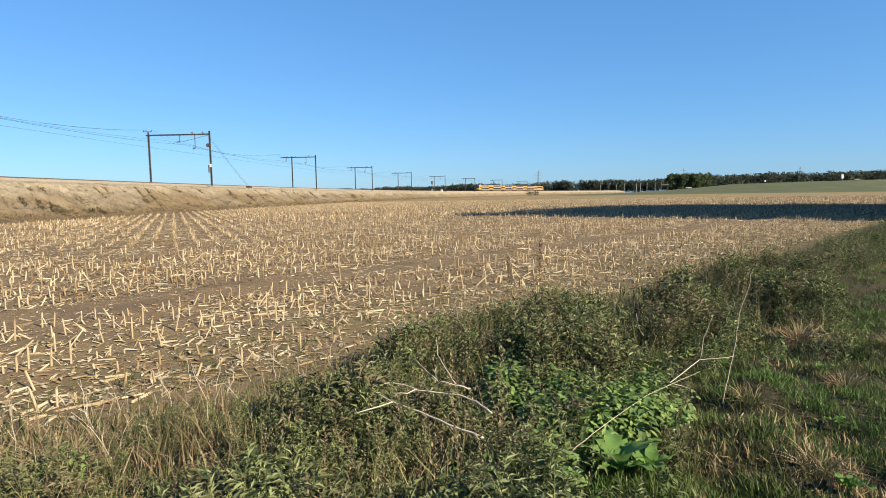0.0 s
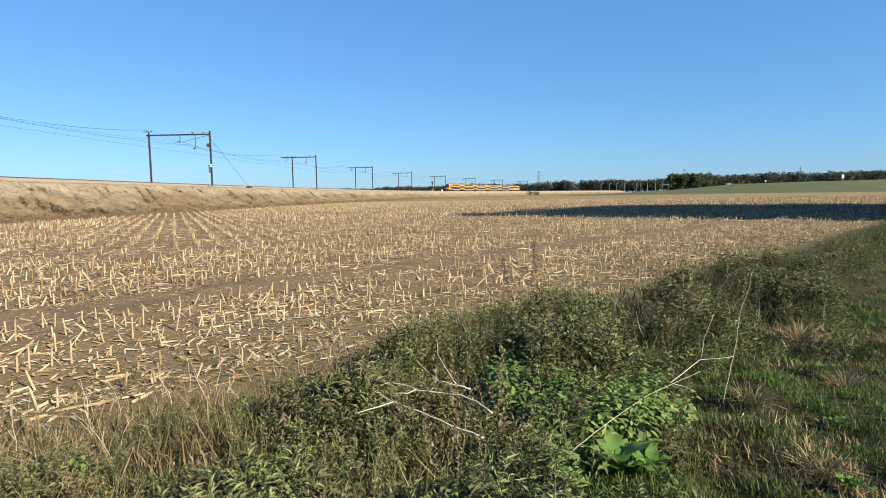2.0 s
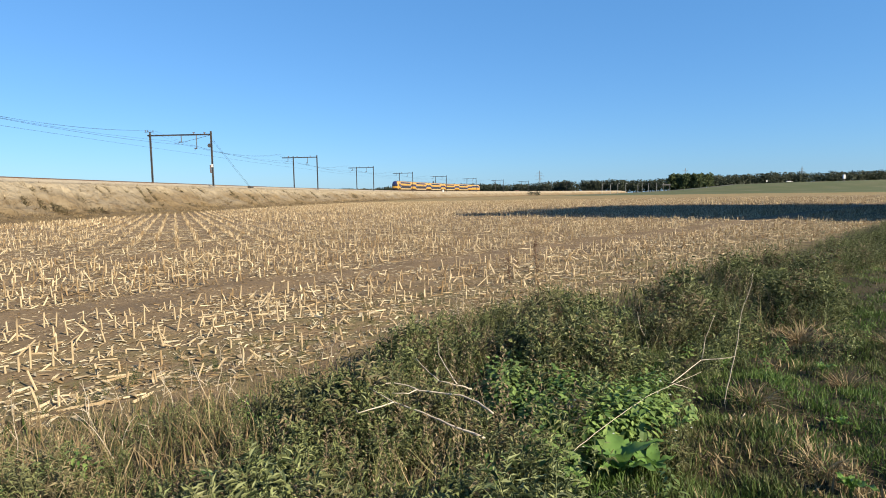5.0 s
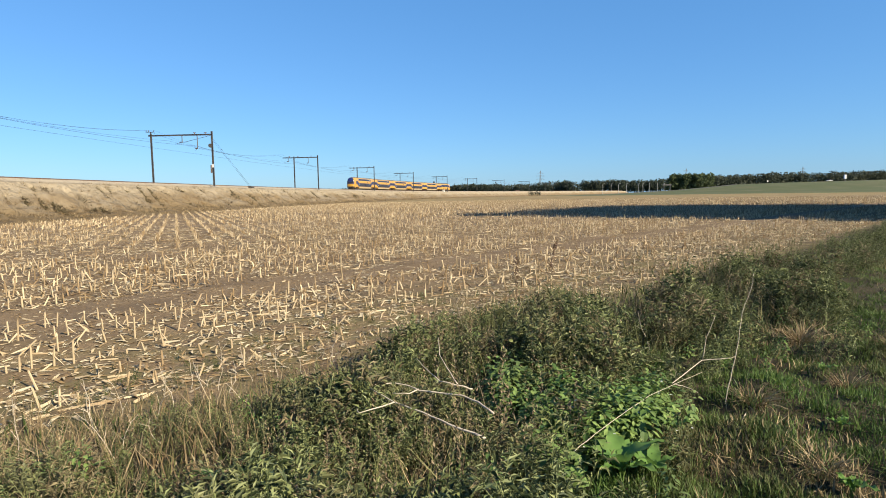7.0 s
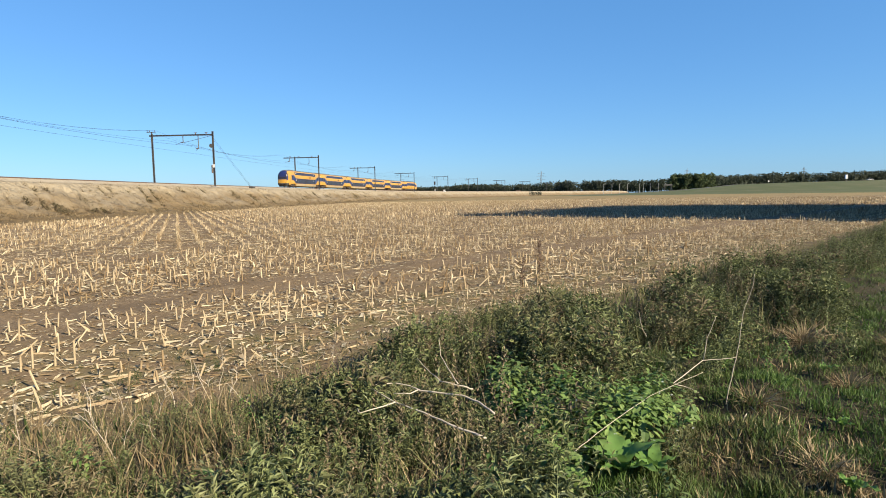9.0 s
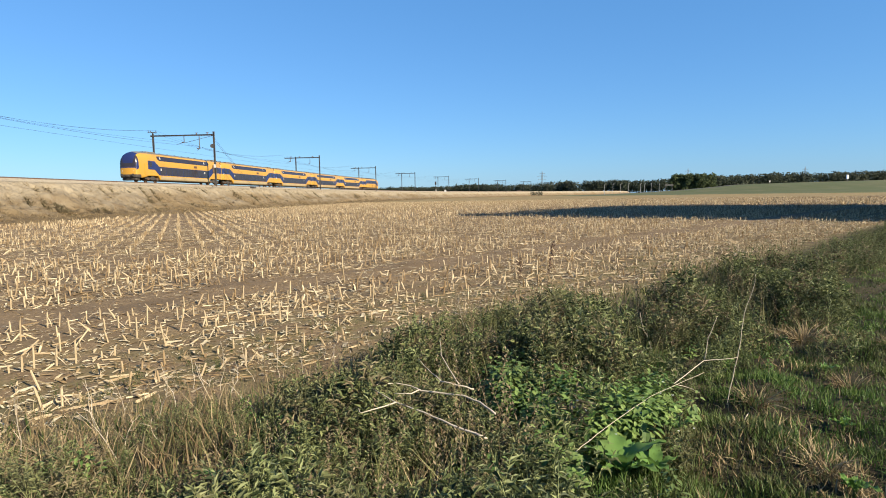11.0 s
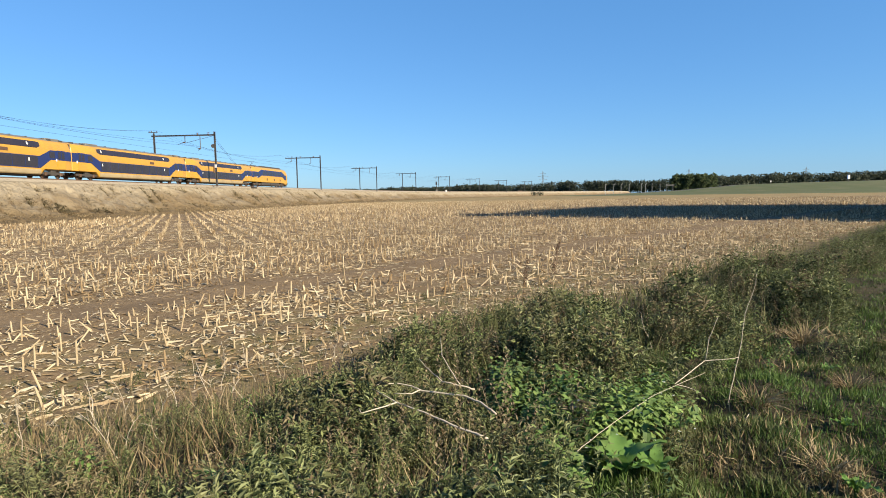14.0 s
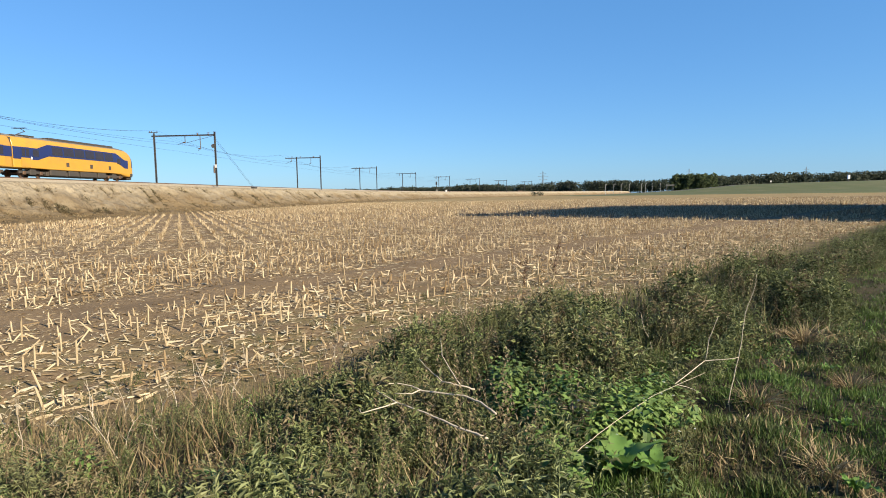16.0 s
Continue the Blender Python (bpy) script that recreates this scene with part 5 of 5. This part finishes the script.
    # thin brown seed stems above the weeds
    stem = joined([(np.array([(-0.006, 0, 0), (0.006, 0, 0), (0, 0.006, 0), (0, 0, 1.0)]), np.array([(0, 1, 3), (1, 2, 3), (2, 0, 3)]))] +
                  [scattered((np.array([(0, 0, 0), (0.5, -0.22, 0.3), (1, 0, 0.7), (0.5, 0.22, 0.3)]), np.array([(0, 1, 2), (0, 2, 3)])), np.array([[0, 0, 0.5 + 0.5 * k / 16]]), np.array([k * 2.4]), np.array([0.0]), np.array([0.0]), np.array([0.05])) for k in range(16)])
    p = spread(1900, -3.3, -0.15, 24)
    lay("seed_stems", [stem], p, (0.16 + 0.40 * rng.random(len(p)) ** 1.5) * (1 - 0.35 * left(p)), "brown", "thin brown weed stems with withered seed heads", "weeds", 0.22)
    # fresh herbs in a patch
    forms = [plant_form(rng, 40, 0.21, 0.29, 0.5, 0.18, 0.006, 0.2, False) for _ in range(5)]
    a, r = rng.random(400) * 6.28, np.sqrt(rng.random(400))
    r = r * (0.85 + 0.35 * np.sin(3 * a + 1) + 0.12 * np.sin(7 * a))
    pts = np.stack([0.86 + 0.60 * r * np.cos(a), 3.90 + 0.78 * r * np.sin(a), 0 * a], -1)
    meshes = []
    for v, t in forms:
        me = bulk_mesh("herb_plant", v, t)
        me.materials.append(M["herb"])
        meshes.append(me)
    for k in range(290):      # each herb of the patch
        size = 0.14 + 0.25 * rng.random() ** 1.2
        x, y = float(pts[k, 0]), float(pts[k, 1])
        if dock_sight_gap(x, y):
            continue
        o = new("herb_plant", meshes[k % 5])
        o.matrix_basis = pose(x, y, float(ground_height(np.array(x), np.array(y))) - 0.01, rng.normal() * 14, rng.normal() * 14, rng.random() * 360) @ Matrix.Diagonal((size * 1.15, size * 1.15, size, 1))
        tagged(o, "fresh green broad-leaved herb in the verge" if size > 0.22 else "small fresh green herb low in the verge", "herb", "herbs of the verge patch")
    p = spread(70, -4.2, -1.0, 9)
    lay("scattered_herbs", forms[:2], p, 0.10 + 0.20 * rng.random(len(p)), "herb", "fresh green herbs scattered in the verge", "herbs", 0.3)


verge()


def flowers():
    rng = np.random.default_rng(41)
    petal = joined([scattered((np.array([(0, 0, 0), (0.5, -0.22, 0.1), (1, 0, 0.12), (0.5, 0.22, 0.1)]), np.array([(0, 1, 2), (0, 2, 3)])), np.zeros((1, 3)), np.array([a]), np.zeros(1), np.zeros(1), np.ones(1)) for a in np.arange(5) * 1.2566])
    n = 46
    pts = np.column_stack([1.12 + 0.22 * rng.normal(size=n), 3.75 + 0.30 * rng.normal(size=n), 0.27 + 0.09 * rng.random(n)])
    stuff("white_flowers", [scattered(petal, pts, rng.random(n) * 6.28, rng.random(n) * 0.7, rng.random(n) * 6.28, 0.007 + 0.006 * rng.random(n))], M["white"], "tiny white flowers among the fresh herbs", "flowers")


flowers()


def bank_grass():
    rng = np.random.default_rng(31)
    tuft = joined([scattered(blade(1, 0.7, 0.06), np.array([[0, 0, 0.0]]), np.array([a]), np.array([0.35]), np.array([a]), np.array([1.0])) for a in (0.3, 1.6, 2.8, 4.0, 5.3)])
    n = 15000
    s = rng.uniform(-10, 330, n)
    right = rng.uniform(4.9, 15.2, n)
    top = RAIL - 0.62
    z = np.interp(right, [4.6, 5.5, 6.6, 7.7, 8.8, 9.9, 10.9, 12.3, 15.0], [top, top - 0.12, top * 0.80, top * 0.62, top * 0.44, top * 0.29, top * 0.17, top * 0.085, 0.02]) - 0.06
    x, y, h = np.interp(s, SG, TX), np.interp(s, SG, TY), np.interp(s, SG, HD)
    place = np.column_stack([x + right * np.cos(h), y - right * np.sin(h), z])
    thick = np.sin(s * 0.35 + right) * np.sin(s * 0.11 - right * 0.7 + 1)
    keep = rng.random(n) < 0.45 + 0.5 * thick + 0.4 * (right > 11)
    place = place[keep]
    m = len(place)
    stuff("bank_grass", [scattered(tuft, place, rng.random(m) * 6.28, np.abs(rng.normal(size=m)) * 0.3, rng.random(m) * 6.28, 0.16 + 0.26 * rng.random(m))], M["hay"], "dry grass tufts on the slope of the railway bank", "dry grass")
    # darker tufts added in the washed-out ruts, standing in for shaded streaks
    n = 42000
    s, right = 30 + 190 * rng.random(n) ** 1.2, rng.uniform(5.3, 11.5, n)
    keep = np.array([rut_at(a, b) > 0.28 + 0.3 * c for a, b, c in zip(s, right, rng.random(n))])
    s, right = s[keep], right[keep]
    z = np.interp(right, [5.5, 6.6, 7.7, 8.8, 9.9, 10.9, 12.3, 15.0], [top - 0.12, top * 0.80, top * 0.62, top * 0.44, top * 0.29, top * 0.17, top * 0.085, 0.02]) - 0.35
    x, y, h = np.interp(s, SG, TX), np.interp(s, SG, TY), np.interp(s, SG, HD)
    place = np.column_stack([x + right * np.cos(h), y - right * np.sin(h), z])
    m = len(place)
    pieces = [scattered(tuft, place, rng.random(m) * 6.28, np.zeros(m), np.zeros(m), 0.20 + 0.25 * rng.random(m))]
    stuff("rut_shade_tufts", pieces, M["dusk"], "dark weed tufts standing in for shaded streaks in the bank ruts", "weeds")


bank_grass()


# ---- single plants of the verge ----
def dock(x, y, size, turn, leaves):
    """A rosette of broad leaves on stalks."""
    d = tagged(new("dock_plant"), "green dock plant with broad drooping leaves", "plant", "dock plants")
    d.matrix_basis = pose(x, y, float(ground_height(np.array(x), np.array(y))), 0, 0, turn)
    rng = np.random.default_rng(int(x * 100) % 97 + 3)
    for k in range(leaves):
        a, ln = k * 2.4 + 0.9 * rng.random(), size * (0.6 + 0.7 * rng.random())
        rise = 0.8 + 0.65 * rng.random()
        bm = bmesh.new()
        c, s = math.cos(a), math.sin(a)
        spine = []
        for i in range(9):
            u = i / 8
            reach = ln * (0.18 + 0.95 * u) * math.cos(rise * (1 - 0.45 * u))
            spine.append((reach, ln * (0.30 + 0.85 * math.sin(rise) * u - 0.34 * u * u) + 0.03))
        rows = []
        for i, (q, z) in enumerate(spine):
            u = i / 8
            w = ln * 0.175 * math.sin(math.pi * min(1, 0.10 + 0.9 * u) ** 0.85) * (1 + 0.06 * math.sin(9 * u + k)) + 0.002
            rows.append([bm.verts.new((c * q - s * w * j, s * q + c * w * j, z + 0.22 * w * abs(j) + 0.012 * math.sin(14 * u + 2.5 * j + k) * abs(j))) for j in (-1, -0.5, 0, 0.5, 1)])
        for p, q in zip(rows, rows[1:]):
            for j in range(4):
                bm.faces.new((p[j], p[j + 1], q[j + 1], q[j]))
        part("leaf", bm, M["dock"], d, "", True)
        stalk = chain(bmesh.new(), [(0, 0, -0.02), (c * spine[0][0] * 0.5, s * spine[0][0] * 0.5, spine[0][1] * 0.6), (c * spine[0][0], s * spine[0][0], spine[0][1])], 0.006, 0.004, 5)
        part("stalk", stalk, M["herb"], d)


for row in ((0.98, 3.14, 0.22, 10, 10), (1.17, 3.18, 0.20, 80, 7), (1.50, 3.70, 0.14, 40, 5), (2.22, 3.08, 0.13, 130, 7), (2.75, 3.95, 0.11, 200, 6), (-1.12, 3.05, 0.22, 60, 6), (0.35, 4.05, 0.17, 90, 6), (2.62, 5.35, 0.12, 20, 5), (3.3, 5.0, 0.10, 20, 5)):
    dock(*row)


def dry_tuft(x, y, height, blades_, seed, label):
    """A tussock of dead grass, its blades falling outwards."""
    rng = np.random.default_rng(seed)
    n = blades_
    a, r = rng.random(n) * 6.28, 0.10 * np.sqrt(rng.random(n))
    z = float(ground_height(np.array(x), np.array(y))) - 0.01
    pts = np.column_stack([x + r * np.cos(a), y + r * np.sin(a), np.full(n, z)])
    v, t = scattered(blade(4, 0.75, 0.016), pts, a + rng.normal(size=n) * 0.4, 0.9 * rng.random(n), a + rng.normal(size=n) * 0.9, height * (0.6 + 0.6 * rng.random(n)))
    me = bulk_mesh("grass_tuft", v, t)
    me.materials.append(M["hay"])
    tagged(new("grass_tuft", me), label, "grass tuft", "dry grass tufts", "stuff")


for k, (x, y, height, count) in enumerate(((3.85, 6.22, 0.25, 190), (4.3, 6.7, 0.22, 120), (2.35, 4.35, 0.20, 110), (3.35, 4.75, 0.18, 120), (6.3, 12.3, 0.42, 160), (-2.25, 3.35, 0.30, 150), (-0.62, 3.95, 0.26, 110), (5.0, 7.6, 0.26, 120), (4.4, 5.6, 0.2, 110), (2.2, 3.3, 0.16, 90))):
    dry_tuft(x, y, height, count, 60 + k, "tall tan tussock of dead grass in the verge" if height > 0.25 else "small tan tussock of dead grass on the path")


def dry_weeds():
    """Thin dead stems that stand and lean among the low weeds."""
    rng = np.random.default_rng(77)
    forms = []
    for k in range(5):
        pts, x, y = [], 0.0, 0.0
        for i in range(6):
            pts.append((x, y, i / 5))
            x, y = x + rng.normal() * 0.045, y + rng.normal() * 0.045
        bm = chain(bmesh.new(), pts, 0.011, 0.004, 4)
        for i in (2, 3, 4):
            a = rng.random() * 6.28
            tip = (pts[i][0] + 0.16 * math.cos(a), pts[i][1] + 0.16 * math.sin(a), pts[i][2] + 0.14)
            chain(bm, [pts[i], tip], 0.005, 0.002, 3)
        me = bpy.data.meshes.new("dry_weed")
        bm.to_mesh(me)
        bm.free()
        me.materials.append(M["twig"] if k % 2 else M["hay"])
        forms.append(me)
    for k in range(110):
        x = -2.7 + 3.1 * rng.random() ** 1.1 if k < 88 else 0.4 + 4.5 * rng.random()
        e = -1.6 + 1.35 * rng.random() if k < 88 else -2.9 + 2.2 * rng.random()
        y = EDGE_Y + (e - EN[0] * (x - EDGE_X)) / EN[1]
        if y < 2.6:
            continue
        tall = 0.22 + 0.30 * rng.random()
        o = new("dry_weed", forms[k % 5])
        o.matrix_basis = pose(x, y, float(ground_height(np.array(x), np.array(y))) - 0.02, rng.normal() * 17, rng.normal() * 17, rng.random() * 360) @ Matrix.Diagonal((0.33, 0.33, tall, 1))
        tagged(o, "thin bleached dry weed standing among the low weeds" if k % 2 else "thin straw-coloured dry weed standing among the low weeds", "dry weed", "dry weeds of the verge")


dry_weeds()


def branch(label, limbs):
    """A dead forked branch in the weeds, traced to fit the camera's view; each limb: points, thickness at its ends."""
    b = tagged(new("dead_branch"), label, "dead branch", "dead branches")
    for points, r0, r1 in limbs:
        fine = []
        for p, q in zip(points, points[1:]):
            for k in range(3):
                u = k / 3
                fine.append(tuple(p[j] + (q[j] - p[j]) * u + 0.002 * math.sin(40 * (p[0] + q[1]) + 9 * u + j) for j in range(3)))
        fine.append(points[-1])
        part("limb", chain(bmesh.new(), fine, r0, r1, 6), M["twig"], b, "", True)


# limb points lie on sight lines from the camera, at chosen heights
branch("bleached forked dead branch lying across the weeds", [
    ([(0.23, 3.16, 0.36), (0.04, 3.31, 0.38), (-0.13, 3.49, 0.39), (-0.31, 3.62, 0.41), (-0.49, 3.82, 0.44)], 0.0075, 0.003),
    ([(-0.3, 3.56, 0.43), (-0.5, 3.41, 0.42), (-0.53, 3.5, 0.42)], 0.0045, 0.002),
    ([(0.3, 3.42, 0.4), (0.22, 3.59, 0.41), (0.12, 3.69, 0.42), (-0.16, 3.78, 0.43), (-0.22, 3.84, 0.44), (-0.33, 3.88, 0.45), (-0.45, 3.82, 0.46)], 0.0075, 0.0028),
    ([(-0.16, 3.8, 0.43), (-0.22, 3.72, 0.43), (-0.33, 3.73, 0.43)], 0.005, 0.002),
    ([(0.19, 3.75, 0.44), (0.13, 3.75, 0.46), (-0.02, 3.81, 0.48), (-0.12, 4.03, 0.5), (-0.19, 4.22, 0.52)], 0.006, 0.002),
    ([(0.1, 3.77, 0.46), (0.03, 4.0, 0.51), (-0.02, 4.2, 0.55), (-0.03, 4.52, 0.6)], 0.005, 0.0016)])
branch("long thin dead stem leaning over the weeds", [
    ([(0.66, 2.95, 0.36), (0.84, 3.17, 0.37), (1.07, 3.43, 0.38), (1.34, 3.74, 0.38), (1.6, 3.95, 0.39), (1.87, 4.16, 0.4)], 0.002, 0.0014),
    ([(1.56, 3.92, 0.4), (1.99, 4.43, 0.41), (2.18, 4.4, 0.43), (2.23, 4.4, 0.44)], 0.0032, 0.0024),
    ([(1.58, 3.94, 0.39), (1.68, 3.95, 0.36), (1.73, 3.9, 0.34)], 0.003, 0.0015)])
branch("upright bleached dead stem among the weeds", [
    ([(2.15, 4.4, 0.0), (2.18, 4.4, 0.19), (2.23, 4.4, 0.44), (2.25, 4.4, 0.57), (2.27, 4.4, 0.78), (2.34, 4.4, 0.98), (2.35, 4.4, 1.08)], 0.0042, 0.0012),
    ([(1.99, 4.42, 0.42), (2.01, 4.41, 0.59), (2.07, 4.4, 0.76)], 0.004, 0.0015)])
branch("short bent dead twig on the path grass", [
    ([(2.05, 3.99, 0.05), (2.24, 4.23, 0.07), (2.44, 4.55, 0.1), (2.63, 4.52, 0.12)], 0.005, 0.003)])


def seed_stalk(label, height, seed):
    """A tall reddish-brown stalk with seed clusters, that sways."""
    w = tagged(new("weed_stalk"), label, "weed stalk", "swaying weed stalks")
    rng = np.random.default_rng(seed)
    part("stem", chain(bmesh.new(), [(0, 0, -0.05), (0.01, 0, height * 0.4), (-0.01, 0.01, height * 0.75), (0.02, 0, height)], 0.006, 0.002, 5), M["rail"], w)
    n = 260
    u = 0.62 + 0.38 * rng.random(n)
    pts = np.column_stack([rng.normal(size=n) * 0.016, rng.normal(size=n) * 0.016, u * height])
    grain = (np.array([(0, 0, 0), (0.5, -0.3, 0.2), (1, 0, 0.3), (0.5, 0.3, 0.2)]), np.array([(0, 1, 2), (0, 2, 3)]))
    v, t = scattered(grain, pts, rng.random(n) * 6.28, rng.random(n) * 1.2, rng.random(n) * 6.28, 0.014 + 0.012 * rng.random(n))
    me = bulk_mesh("seed_head", v, t)
    me.materials.append(M["rail"])
    o = new("seed_head", me)
    o.parent = w
    tagged(o, "brown seed head", "", "", "stuff")
    for k in range(5):
        v, t = scattered(leaf_form(0.12, 0.018, 0.6), np.array([[0, 0, height * (0.12 + 0.11 * k)]]), np.array([k * 2.4]), np.array([0.3]), np.array([k * 2.4]), np.array([1.0]))
        me = bulk_mesh("leaf", v, t)
        me.materials.append(M["weed"])
        o = new("leaf", me)
        o.parent = w
    return w


STALKS = [(seed_stalk("tall brown dock stalk swaying in the wind", 0.90, 5), 0.93, 7.35), (seed_stalk("tall brown dock stalk with a heavy seed head, swaying", 1.08, 6), 1.28, 7.6)]


# ---- what moves ----
def motions():
    speed, start = 33.64, 452.5
    times = [0.5 * k for k in range(33)]
    ahead = 2.3
    for car, kind in zip(CARS, ("lead", "middle", "middle", "middle", "middle", "motor")):
        length, rows = LENGTHS[kind], []
        reach = length / 2 - 3.5
        for t in times:
            s = start - speed * t + ahead + length / 2
            a, b = on_track(s - reach), on_track(s + reach)
            h = math.atan2(b[0] - a[0], b[1] - a[1])
            turn = -(90 + math.degrees(h)) + (180 if kind == "motor" else 0)
            rows.append((t, pose((a[0] + b[0]) / 2, (a[1] + b[1]) / 2, RAIL, 0, 0, turn)))
        walk(car, rows)
        ahead += length
    # stalks lean with the wind: seconds, lean to the right in degrees for each
    leans = ((0.0, -4, 2), (0.7, -7, 0), (1.5, -8, -2), (2.5, -10, -6), (3.5, -13, -14), (5.0, -6, -3), (6.3, 2, 10), (7.0, 1, 11), (8.0, 6, 4), (9.0, 6, -1),
             (10.5, 2, 6), (11.5, 4, 10), (12.5, 5, 12), (13.5, 7, 9), (14.5, 8, 14), (16.0, 7, 12))
    for k, (stalk, x, y) in enumerate(STALKS):
        walk(stalk, [(row[0], pose(x, y, 0.02, 0, row[1 + k], 0)) for row in leans])
    for k, other in enumerate(CARS_FAR):
        rows = []
        for t in range(17):
            x = (318 + 26 * t) if k == 0 else (190 + 15 * t)
            x = min(x, 660)
            rows.append((t, pose(x, 449 - max(0, x - 400) * 0.12, crest_at(x) + 0.06, 0, 0, 0)))
        walk(other, rows)


motions()
